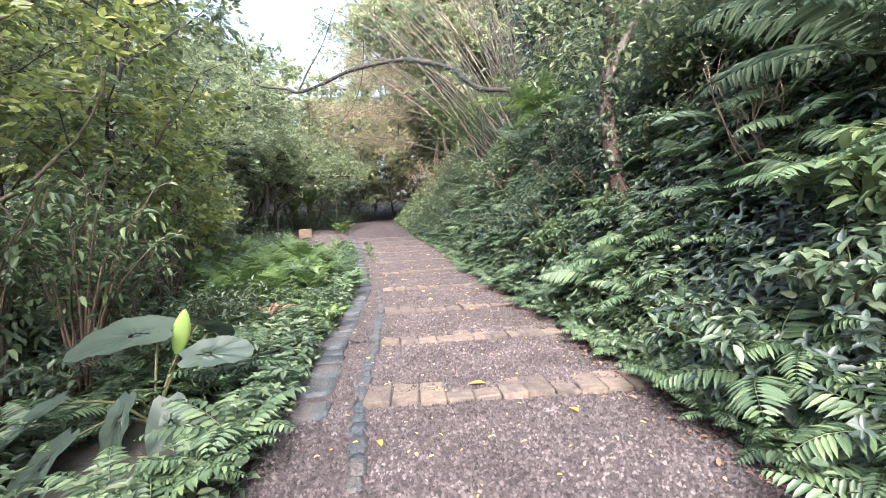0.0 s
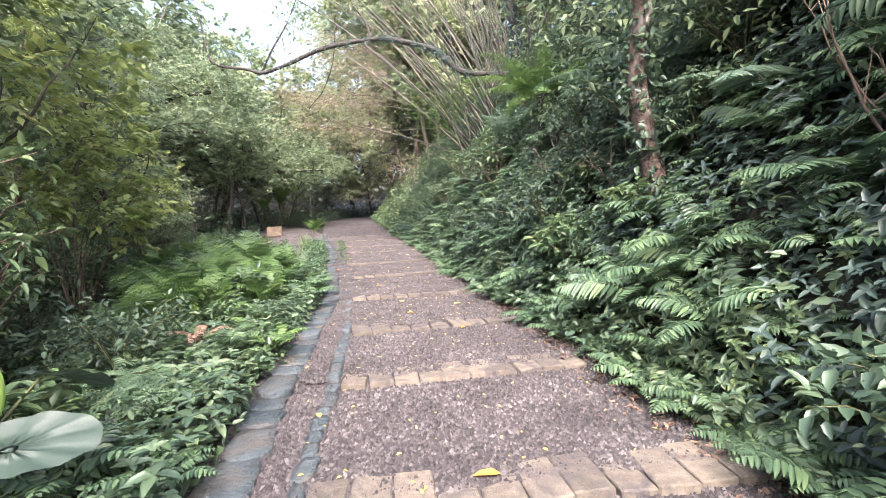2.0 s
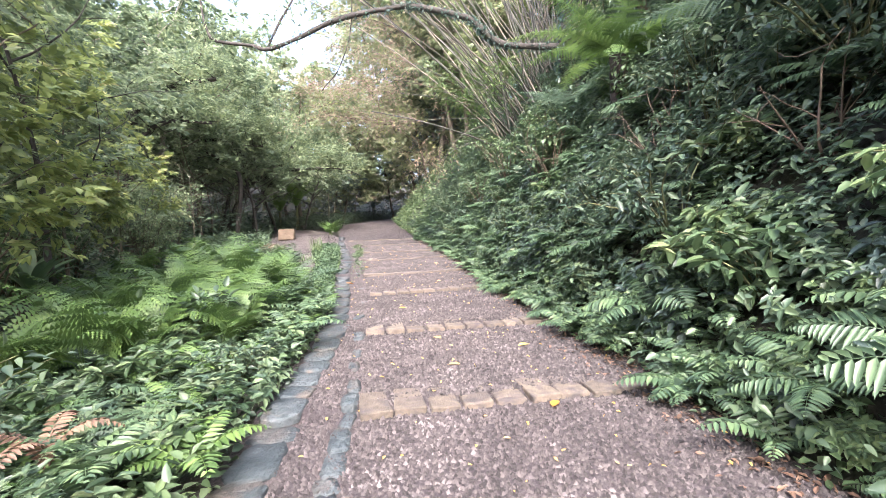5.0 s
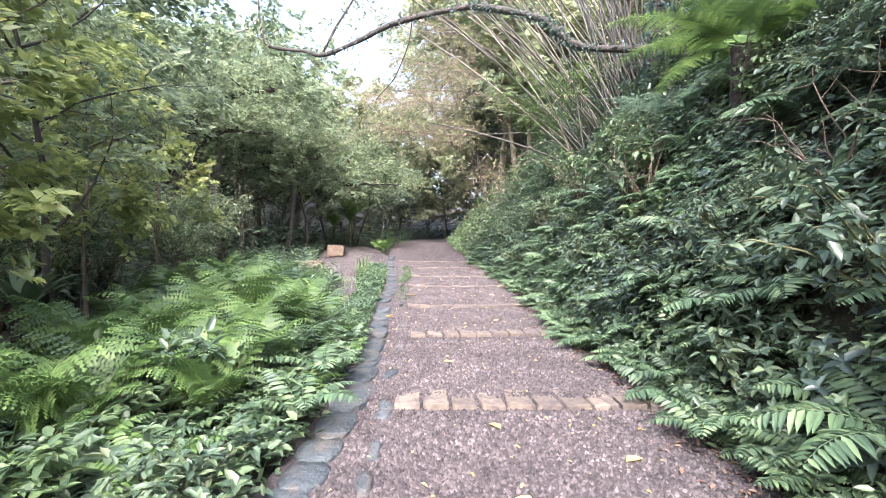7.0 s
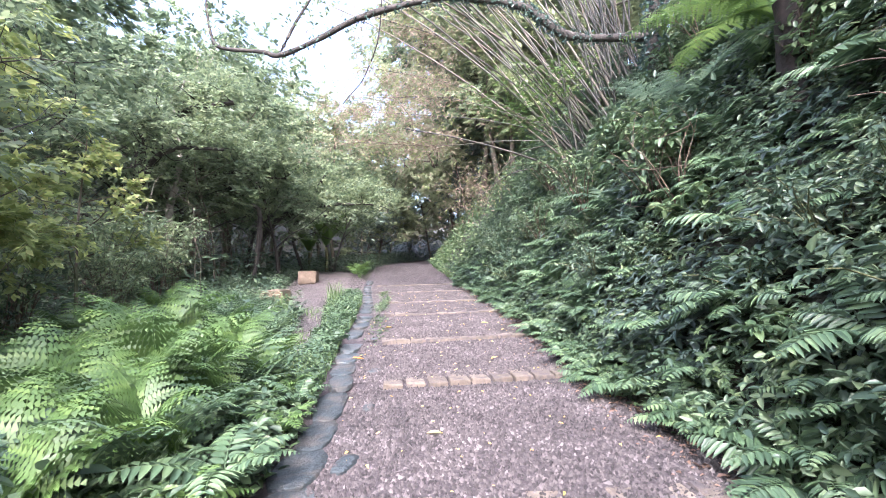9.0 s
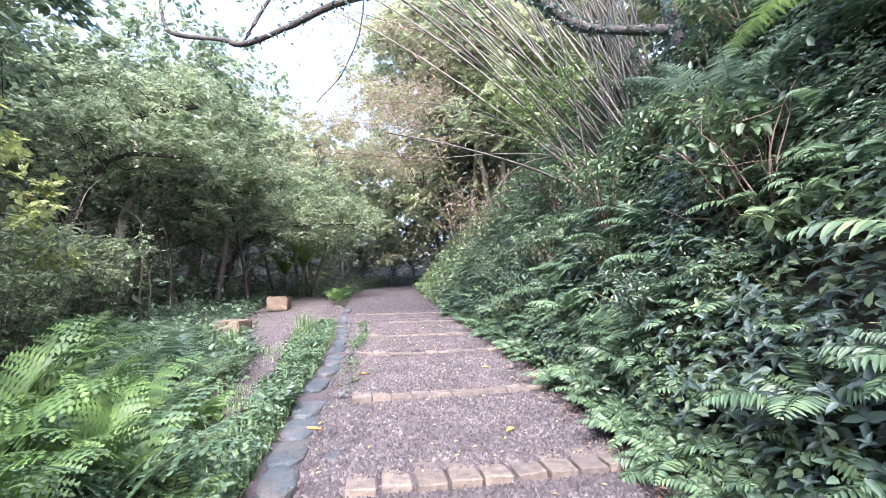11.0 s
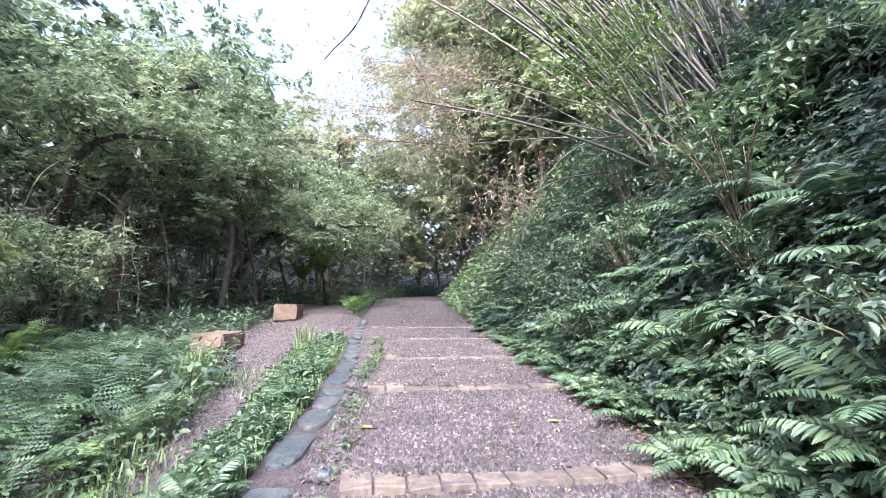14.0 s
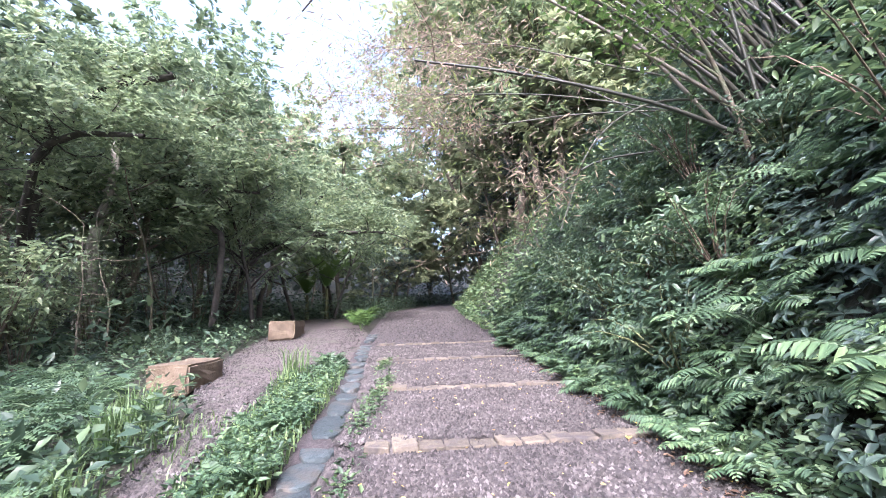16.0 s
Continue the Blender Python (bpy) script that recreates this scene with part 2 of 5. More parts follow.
def tube(points, radii, sides=6, cap=True):
    p = np.asarray(points, float)
    r = np.asarray(radii, float)
    d = unit(np.gradient(p, axis=0))
    ref = np.where(np.abs(d[:, 2:3]) > 0.9, np.array([[1.0, 0, 0]]), np.array([[0, 0, 1.0]]))
    u = unit(np.cross(d, ref))
    w = np.cross(d, u)
    a = np.linspace(0, 2 * np.pi, sides, endpoint=False)
    ring = u[:, None] * np.cos(a)[None, :, None] + w[:, None] * np.sin(a)[None, :, None]
    v = (p[:, None] + ring * r[:, None, None]).reshape(-1, 3)
    i, j = np.meshgrid(np.arange(len(p) - 1), np.arange(sides), indexing="ij")
    k = (j + 1) % sides
    f = np.stack([i * sides + j, i * sides + k, (i + 1) * sides + k, (i + 1) * sides + j], -1).reshape(-1, 4)
    return v, f


def smooth_line(points, n):
    """A Catmull-Rom line through the points."""
    p = np.asarray(points, float)
    p = np.vstack([2 * p[0] - p[1], p, 2 * p[-1] - p[-2]])
    out = []
    for t in np.linspace(0, len(p) - 3 - 1e-6, n):
        i = int(t)
        s = t - i
        a, b, c, d = p[i], p[i + 1], p[i + 2], p[i + 3]
        out.append(0.5 * (2 * b + (c - a) * s + (2 * a - 5 * b + 4 * c - d) * s * s + (3 * b - a - 3 * c + d) * s**3))
    return np.array(out)


def leaves6(base, axis, normal, length, width, fold=0.25, droop=0.15):
    """Oval blades of six vertices, folded on the midrib and drooping to the tip."""
    axis, normal = unit(axis), unit(normal)
    side = unit(np.cross(axis, normal))
    up = np.cross(side, axis)
    L, W = length[:, None], width[:, None]
    m1 = base + axis * L * 0.3
    m2 = base + axis * L * 0.68 - up * L * droop * 0.4
    tip = base + axis * L - up * L * droop
    v = np.stack([base, m1 + side * W * 0.5 + up * W * fold, m2 + side * W * 0.38 + up * W * fold * 0.8, tip,
                  m2 - side * W * 0.38 + up * W * fold * 0.8, m1 - side * W * 0.5 + up * W * fold], 1).reshape(-1, 3)
    o = np.arange(len(base))[:, None] * 6
    f = np.concatenate([o + np.array([[0, 1, 2, 3]]), o + np.array([[0, 3, 4, 5]])])
    return v, f


def leaves4(base, axis, normal, length, width, fold=0.2):
    """Small blades of four vertices, folded on the midrib."""
    axis, normal = unit(axis), unit(normal)
    side = unit(np.cross(axis, normal))
    up = np.cross(side, axis)
    L, W = length[:, None], width[:, None]
    mid = base + axis * L * 0.45 + up * W * fold
    v = np.stack([base, mid + side * W * 0.5, base + axis * L, mid - side * W * 0.5], 1).reshape(-1, 3)
    o = np.arange(len(base))[:, None] * 4
    f = np.concatenate([o + np.array([[0, 1, 2]]), o + np.array([[0, 2, 3]])])
    return v, f


def sprays(rs, points, centre, count, per, reach, leaf, flat=0.7, wide=0.5):
    """Flat leafy twig ends: each spray starts at one of the points, grows away from the centre line and carries two ranks of leaves."""
    p = points[rs.randint(0, len(points), count)]
    out = p - np.array([[centre[0], centre[1], 0]])
    out[:, 2] = 0
    out = unit(unit(out) * 0.8 + rnd(rs, count, 0.6) + np.array([0, 0, 0.12]))
    nor = unit(np.array([0, 0, 0.9]) + out * np.array([0.7, 0.7, 0.0]) + rnd(rs, count) * 0.35)
    side = unit(np.cross(out, nor))
    p = p + rs.normal(0, reach * 0.5, (count, 3)) * np.array([1, 1, flat])
    k = np.repeat(np.arange(count), per)
    n = count * per
    sgn = np.where(rs.uniform(0, 1, n) < 0.5, -1.0, 1.0)[:, None]
    along = rs.uniform(0, 1, (n, 1))
    base = p[k] + out[k] * along * reach + side[k] * sgn * reach * 0.22 * rs.uniform(0, 1, (n, 1)) * (1.1 - along) - np.array([0, 0, 1]) * (along**2) * reach * 0.25 + rs.normal(0, reach * 0.05, (n, 3))
    axis = unit(out[k] * 0.6 + side[k] * sgn * rs.uniform(0.3, 1.0, (n, 1)) + rnd(rs, n) * 0.3 - np.array([0, 0, 0.2]))
    L = leaf * rs.uniform(0.6, 1.25, n)
    return base, axis, unit(nor[k] + rnd(rs, n) * 0.38), L, L * wide * rs.uniform(0.85, 1.2, n)


def rnd(rs, n, flat=1.0):
    a = rs.normal(size=(n, 3))
    a[:, 2] *= flat
    return unit(a)


# ---- the lie of the land ----
GY = [-30, 0, 5.3, 9, 11.3, 14, 16, 18.8, 21.4, 28, 50, 90, 200]
GZ = [-0.5, 0.0, 0.088, 0.2, 0.28, 0.38, 0.53, 0.75, 0.86, 1.33, 2.7, 5.0, 8.0]
RY = [-30, 3.4, 5, 7.5, 9.5, 11.5, 13, 15, 17, 19, 20.7, 25.8, 37.5, 47, 56, 70]
RX = [2.3, 2.4, 2.45, 2.3, 2.22, 2.1, 1.95, 1.75, 1.65, 1.48, 1.37, 0.62, -0.55, -0.6, 1.2, 6]
LY = [-30, 3, 5, 6.5, 8.5, 10.5, 12.1, 13.5, 15, 16.4, 18.1, 21, 23.5, 25.5, 28, 33, 43, 50, 60, 70]
LX = [-0.7, -0.7, -0.74, -0.84, -0.88, -0.92, -1.03, -1.17, -1.4, -1.6, -1.76, -2.2, -2.68, -3.05, -3.4, -4.1, -5.6, -4.6, -2.0, 2]


def edge_r(y):
    return np.interp(y, RY, RX)


def edge_l(y):
    return np.interp(y, LY, LX)


def level(y):
    return np.interp(y, GY, GZ)


def land(x, y):
    """Height of the ground: the walk's slope, the steep bank east of it, the gentle hollow and hillside west of it."""
    x, y = np.asarray(x, float), np.asarray(y, float)
    z = level(y)
    d = np.maximum(x - edge_r(y) - 0.1, 0)
    bank = np.where(d < 0.3, 2.0 * d * d / 0.6 * 1.4 / 2.0, 0) + np.where(d >= 0.3, 0.21 + (np.minimum(d, 4.6) - 0.3) * 1.4, 0)
    bank = bank + np.maximum(d - 4.6, 0) * 0.45 * (d < 60) + (d >= 60) * 25
    w = np.maximum(edge_l(y) - 0.2 - x, 0)
    hollow = -0.12 * np.minimum(w, 3) * np.clip((19 - y) / 5, 0, 1) - 0.02 * np.minimum(w, 8)
    hill = 0.28 * np.clip(w - 11, 0, 90)
    ahead = 0.12 * np.clip(y - 62, 0, 120)
    return z + np.minimum(bank, 24) + hollow + hill + ahead


ROWS = [(-0.12, 4.93, 2.50, 4.96), (-0.10, 6.76, 2.25, 6.92), (-0.17, 8.60, 2.15, 8.86), (-0.36, 10.97, 2.18, 11.2),
        (-0.57, 13.76, 1.92, 14.15), (-0.93, 15.95, 1.70, 16.4), (-1.27, 18.6, 1.56, 19.05), (-1.72, 21.2, 1.3, 21.6),
        (-2.25, 23.8, 0.9, 24.2), (-2.75, 26.3, 0.5, 26.7)]


def row_front(k, x):
    a, b, c, d = ROWS[k]
    return b + (x - a) / (c - a) * (d - b)


def walk_z(x, y):
    """Gravel level: flush behind each row of setts, sunk before the next one."""
    x, y = np.asarray(x, float), np.asarray(y, float)
    fr = np.array([row_front(k, x) for k in range(len(ROWS))]).reshape(len(ROWS), -1)
    yy, out = y.ravel(), np.zeros(y.size)
    for k in range(len(ROWS)):
        prev = fr[k - 1] if k else fr[0] - 2.1
        s = np.clip((yy - prev - 0.3) / np.maximum(fr[k] - prev - 0.3, 0.1), 0, 1)
        out = np.where((yy > prev + 0.2) & (yy <= fr[k] + 0.2), -0.042 * s, out)
    return (level(yy) + 0.02 + out).reshape(y.shape)


# ---- ground ----
def grid_sheet(xs, ys, height):
    X, Y = np.meshgrid(xs, ys)
    v = np.stack([X, Y, height(X, Y)], -1).reshape(-1, 3)
    i, j = np.meshgrid(np.arange(len(ys) - 1), np.arange(len(xs) - 1), indexing="ij")
    a = i * len(xs) + j
    return Geo().add(v, np.stack([a, a + 1, a + 1 + len(xs), a + len(xs)], -1).reshape(-1, 4))


def soil_height(X, Y):
    z = land(X, Y)
    b = np.array([noise.noise((x * 0.9, y * 0.9, 0.3)) for x, y in zip(X.ravel(), Y.ravel())]).reshape(X.shape)
    on_walk = (X > edge_l(Y) - 0.1) & (X < edge_r(Y) + 0.05)
    return z + np.where(on_walk, -0.12, 0.06 * b - 0.01)


gx = np.r_[np.linspace(-600, -60, 10), np.linspace(-52, -12, 14), np.linspace(-10, 8, 73), np.linspace(9.5, 50, 16), np.linspace(60, 600, 10)]
gy = np.r_[np.linspace(-600, -50, 8), np.linspace(-40, -2, 14), np.linspace(-1, 36, 112), np.linspace(37.5, 90, 26), np.linspace(100, 700, 12)]
tagged(part("ground", grid_sheet(gx, gy, soil_height), M_SOIL, smooth=True), "dark forest soil under dense undergrowth", "ground", kind="structure")


def strip_sheet(f_left, f_right, y0, y1, n, m, height):
    ys, s = np.linspace(y0, y1, n), np.linspace(0, 1, m)
    X = f_left(ys)[:, None] * (1 - s) + f_right(ys)[:, None] * s
    Y = np.repeat(ys[:, None], m, 1)
    v = np.stack([X, Y, height(X, Y)], -1).reshape(-1, 3)
    i, j = np.meshgrid(np.arange(n - 1), np.arange(m - 1), indexing="ij")
    a = i * m + j
    return Geo().add(v, np.stack([a, a + 1, a + 1 + m, a + m], -1).reshape(-1, 4))


tagged(part("path", strip_sheet(lambda y: edge_l(y) - 0.05, lambda y: edge_r(y) + 0.12, -20, 68, 900, 26, walk_z), M_GRAVELBED, smooth=True),
       "mauve-grey gravel footpath climbing in shallow steps", "path", kind="structure")

# side path that forks off to the west beside the stone blocks
SY = [14.2, 15.3, 17.4, 19.6, 21.2, 22.8, 23.4, 24.2, 28.5, 34, 38]
SO = [-2.1, -2.25, -2.8, -3.5, -4.5, -5.4, -5.6, -5.9, -7.0, -8.6, -9.4]
SI = [-1.95, -1.98, -2.3, -2.85, -3.25, -3.4, -2.62, -2.75, -3.45, -5.0, -6.5]
tagged(part("side_path", strip_sheet(lambda y: np.interp(y, SY, SO), lambda y: np.interp(y, SY, SI), 14.2, 38, 160, 14, lambda X, Y: land(X, Y) + 0.07 * np.clip(7 * np.minimum(X - np.interp(Y, SY, SO), np.interp(Y, SY, SI) - X) / (np.interp(Y, SY, SI) - np.interp(Y, SY, SO)) - 0.35, -0.3, 1)), M_DIRT, smooth=True),
       "pale trodden gravel side path in a clearing", "path", kind="structure")

# ---- gravel ----
def pebbles(rs, x, y, z, size):
    n = len(x)
    octa = np.array([[1, 0.2, -0.5], [0.1, 1, -0.5], [-1, 0, -0.5], [0, -1, -0.5], [0.2, 0.1, 1.0]], float)
    tri = np.array([[0, 1, 4], [1, 2, 4], [2, 3, 4], [3, 0, 4]])
    a = rs.uniform(0, 2 * np.pi, n)
    v = np.repeat(octa[None], n, 0) * rs.uniform(0.6, 1.3, (n, 5, 1))
    v = v * (size[:, None, None] * np.stack([rs.uniform(0.8, 1.4, n), rs.uniform(0.6, 1.0, n), rs.uniform(0.5, 1.0, n)], -1)[:, None])
    tilt = rs.normal(0, 0.35, (n, 2))
    v[..., 2] += v[..., 0] * tilt[:, :1] + v[..., 1] * tilt[:, 1:]
    c, s = np.cos(a)[:, None], np.sin(a)[:, None]
    v = np.stack([v[..., 0] * c - v[..., 1] * s, v[..., 0] * s + v[..., 1] * c, v[..., 2]], -1)
    v += np.stack([x, y, z], -1)[:, None]
    f = (np.arange(n)[:, None, None] * 5 + tri[None]).reshape(-1, 3)
    return v.reshape(-1, 3), f


rs = np.random.RandomState(3)
n = 125000
py = 2.2 + 24 * rs.uniform(0, 1, n) ** 1.25
in_l = edge_l(py) + np.where(py < 4.75, 0.0, 0.3)
px = in_l + rs.uniform(0, 1, n) * (edge_r(py) + 0.08 - in_l)
tagged(part("gravel", Geo().add(*pebbles(rs, px, py, walk_z(px, py) + 0.002, rs.uniform(0.010, 0.026, n) * (1 + 0.012 * py))), M_GRAVEL),
       "loose mauve-grey crushed gravel covering the footpath", "gravel", kind="stuff")
n = 9000
py = rs.uniform(26, 44, n)
px = edge_l(py) + 0.15 + rs.uniform(0, 1, n) * (edge_r(py) - 0.05 - edge_l(py))
tagged(part("gravel", Geo().add(*pebbles(rs, px, py, walk_z(px, py) + 0.002, rs.uniform(0.018, 0.045, n))), M_GRAVEL),
       "loose grey gravel on the far rising path", "gravel", kind="stuff")
n = 9000
py = rs.uniform(16, 31, n)
px = np.interp(py, SY, SO) + rs.uniform(0.05, 0.95, n) * (np.interp(py, SY, SI) - np.interp(py, SY, SO))
tagged(part("gravel", Geo().add(*pebbles(rs, px, py, land(px, py) + 0.075, rs.uniform(0.012, 0.028, n))), M_GRAVEL),
       "thin pale gravel scattered over the side path", "gravel", kind="stuff")


# ---- ferns ----
def frond(length, width, pairs, rise, bend, pinna_w, twice=0, seed=0, stalk=0.12):
    """One arching frond along +x: a tapered rachis with paired leaflets, each cut again where twice is given."""
    rs = np.random.RandomState(seed)
    s = np.linspace(0, 1, 14)
    ang = rise - bend * s**1.3
    step = np.stack([np.cos(ang), np.zeros_like(s), np.sin(ang)], -1) * length / 13
    p = np.vstack([[0, 0, 0], np.cumsum(step, 0)[:-1]])
    p[:, 1] += 0.03 * length * np.sin(s * 3 + seed)
    g = Geo().add(*tube(p[::2], np.linspace(0.007, 0.0015, 14)[::2] * (0.6 + length * 0.5), 3))
    t = np.linspace(stalk, 0.985, pairs)
    shape = np.sin(np.pi * np.clip((t - stalk) / (1 - stalk) * 0.86 + 0.14, 0, 1)) ** 0.8 if twice == 0 else np.clip(1.06 - (t - stalk) / (1 - stalk), 0.04, 1) ** 0.85
    pos = np.stack([np.interp(t, s, p[:, k]) for k in range(3)], -1)
    tan = unit(np.stack([np.gradient(pos[:, k]) for k in range(3)], -1))
    for sgn in (1, -1):
        out = np.array([0, sgn, 0.0])
        axis = unit(out + tan * 0.42 + rs.normal(0, 0.07, (pairs, 3)) + np.array([0, 0, -0.10]))
        nor = unit(np.cross(tan, out) * -sgn * -1)
        nor[nor[:, 2] < 0] *= -1
        L = width * 0.5 * shape * rs.uniform(0.9, 1.08, pairs)
        if twice == 0:
            g.add(*leaves6(pos, axis, nor, L, np.full(pairs, pinna_w) * (0.45 + 0.55 * shape), 0.18, 0.22))
        else:
            for q in range(pairs):
                m = max(3, int(twice * shape[q]))
                u = np.linspace(0.0, 1.0, m + 1)
                mid = pos[q] + axis[q] * L[q] * u[:, None] - np.array([0, 0, 1]) * (L[q] * 0.2 * u**2)[:, None]
                span = (np.clip(1.04 - u[:-1], 0.1, 1) ** 0.8 * L[q] * 0.14 + 0.008)[:, None]
                across = unit(np.cross(axis[q], nor[q]))
                v = [mid]
                for s2 in (1, -1):
                    v.append(mid[:-1] + axis[q] * (L[q] / m * 0.95) + across * s2 * span * rs.uniform(0.85, 1.15, (m, 1)) - nor[q] * span * rs.uniform(0.0, 0.3))
                o = np.arange(m)
                tri = np.concatenate([np.stack([o, o + m + 1, o + 1], -1), np.stack([o, o + 1, o + 2 * m + 1], -1)])
                g.add(np.concatenate(v), tri)
    return g


def fern_plant(name, label, meshes, mat, count, seed, category="fern", tilt=(0.0, 0.25), grp=""):
    rs = np.random.RandomState(seed)
    top = thing(name, label, category, group=grp)
    for k in range(count):
        a = 2 * math.pi * (k + rs.uniform(-0.3, 0.3)) / count
        m = Matrix.Rotation(a, 4, "Z") @ Matrix.Rotation(-rs.uniform(*tilt), 4, "Y") @ Matrix.Rotation(rs.uniform(-0.25, 0.25), 4, "X") @ Matrix.Scale(rs.uniform(0.7, 1.1), 4)
        part("frond", meshes[k % len(meshes)], mat, top, m=m)
    return top


def meshes_of(shapes, name, mat):
    out = []
    for g in shapes:
        me = g.mesh(name)
        me.materials.append(mat)
        out.append(me)
    return out


F_SWORD = meshes_of([frond(0.66, 0.30, 20, 0.95, 1.5, 0.036, 0, s) for s in range(3)], "frond", G_FERN)
F_BROAD = meshes_of([frond(0.85, 0.42, 23, 0.9, 1.3, 0.038, 0, 5 + s) for s in range(3)], "frond", G_FERN)
F_LACE = meshes_of([frond(0.95, 0.5, 16, 0.95, 1.25, 0, 8, 9 + s) for s in range(3)], "frond", G_FERN)
F_BRACK = meshes_of([frond(1.15, 0.66, 16, 1.38, 1.65, 0, 10, 15 + s, 0.36) for s in range(3)], "frond", G_BRIGHT)
F_TREE = meshes_of([frond(2.3, 0.95, 32, 0.65, 1.25, 0, 15, 21 + s, 0.12) for s in range(3)], "frond", G_TREEFERN)
F_PALM = meshes_of([frond(1.7, 0.8, 32, 0.75, 1.3, 0.052, 0, 25 + s, 0.15) for s in range(2)], "frond", G_TREEFERN)
F_TREEB = meshes_of([frond(2.5, 1.05, 32, 0.6, 1.0, 0, 15, 31 + s, 0.12) for s in range(2)], "frond", G_BRIGHT)

sword = fern_plant("fern", "low sword fern with arching green fronds", F_SWORD, G_FERN, 8, 1, grp="path edge ferns")
broad = fern_plant("fern", "broad-leafleted green fern on the bank", F_BROAD, G_FERN, 6, 2, grp="bank ferns")
lace = fern_plant("fern", "lacy green fern with finely cut fronds", F_LACE, G_FERN, 6, 3, grp="lacy ferns")
brack = fern_plant("bracken", "tall bright yellow-green bracken fern clump", F_BRACK, G_BRIGHT, 9, 4, tilt=(-0.15, 0.2), grp="bracken")

def fern_cover(name, label, shapes, mat, spots, count, seed):
    """Many small ferns that nobody could count, in one mesh."""
    rs = np.random.RandomState(seed)
    g = Geo()
    for x, y, z, s, lean in spots:
        a0 = rs.uniform(0, 6.3)
        for k in range(count):
            sh = shapes[rs.randint(len(shapes))]
            m = Matrix.Translation((x, y, z)) @ Matrix.Rotation(-lean, 4, "Y") @ Matrix.Rotation(a0 + 6.283 * k / count + rs.uniform(-0.3, 0.3), 4, "Z") @ Matrix.Rotation(-rs.uniform(-0.1, 0.25), 4, "Y") @ Matrix.Scale(s * rs.uniform(0.7, 1.1), 4)
            m = np.array(m)
            off = 0
            for v, f in zip(sh.v, sh.f):
                g.add(v @ m[:3, :3].T + m[:3, 3], f - off)
                off += len(v)
    return tagged(part(name, g, mat), label, "fern", kind="stuff")


rs = np.random.RandomState(17)
small = [frond(0.5, 0.22, 14, 0.95, 1.5, 0.034, 0, 50 + s) for s in range(3)]
spots = []
for k in range(260):
    y, d = 2.5 + 23 * rs.uniform(0, 1), -0.02 + 2.4 * rs.uniform(0, 1) ** 1.5
    x = float(edge_r(y)) + d
    spots.append((x, y, float(land(x, y)) + 0.05, rs.uniform(0.6, 1.25), 0.25))
fern_cover("fern_cover", "small green ferns crowding the foot of the bank", small, G_FERN, spots, 6, 5)
spots = []
for k in range(110):
    y = 2.8 + 17 * rs.uniform(0, 1)
    x = float(edge_l(y)) - 0.05 - 2.6 * rs.uniform(0, 1) ** 1.3
    if y > 13.8 and x > np.interp(y, SY, SO) - 0.2:
        continue
    if math.hypot(x + 1.7, y - 4.45) < 0.85:
        continue
    spots.append((x, y, float(land(x, y)) + 0.12, rs.uniform(0.7, 1.4) * (0.6 if y > 15 else 1), 0.0))
bright = [q for q in spots[::2] if q[1] > 7.5]
fern_cover("fern_cover", "small bright ferns among the herbs west of the path", small, G_BRIGHT, bright, 6, 6)
fern_cover("fern_cover", "small green ferns among the herbs west of the path", small, G_FERN, spots[1::2] + [q for q in spots[::2] if q[1] <= 7.5], 6, 7)

rs = np.random.RandomState(11)


def bank_spot(y, d):
    x = edge_r(y) + d
    return x, y, float(land(x, y))


wide_fronds = [frond(0.8, 0.38, 19, 0.9, 1.35, 0.04, 0, 60 + s) for s in range(3)]
spots = []
for k in range(150):
    y, d = rs.uniform(3, 29), 0.35 + 4.1 * rs.uniform(0, 1) ** 1.3
    x, yy, z = bank_spot(y, d)
    spots.append((x, yy, z + 0.22, rs.uniform(0.65, 1.2), 0.45))
fern_cover("fern_cover", "layered green ferns all over the steep bank", wide_fronds, G_FERN, spots, 6, 8)

poses = []
for y in np.arange(2.6, 28, 0.27):
    d = rs.uniform(0.02, 0.75)
    x, yy, z = bank_spot(y + rs.uniform(-0.15, 0.15), d)
    poses.append(at(x + 0.12, yy, z - 0.02, rs.uniform(0, 6.3), rs.uniform(0.65, 1.1) * (1.0 if y < 11 else 1.2), rs.uniform(0.1, 0.5), math.pi))
for k in range(14):
    y = rs.uniform(11.5, 24)
    x = edge_l(y) - rs.uniform(0.15, 0.5)
    poses.append(at(x, y, float(land(x, y)), rs.uniform(0, 6.3), rs.uniform(0.5, 0.8)))
scatter(sword, poses)

poses = []
for k in range(75):
    y, d = rs.uniform(3, 24), 0.5 + 4.0 * rs.uniform(0, 1) ** 1.1
    x, yy, z = bank_spot(y, d)
    poses.append(at(x, yy, z + 0.2, rs.uniform(0, 6.3), rs.uniform(0.7, 1.2), rs.uniform(0.3, 0.65), math.pi))
for k in range(12):
    y = rs.uniform(3.2, 12)
    x = edge_l(y) - rs.uniform(0.4, 2.2)
    if math.hypot(x + 1.6, y - 4.2) < 0.95:
        continue
    poses.append(at(x, y, float(land(x, y)), rs.uniform(0, 6.3), rs.uniform(0.7, 1.1)))
scatter(broad, poses)

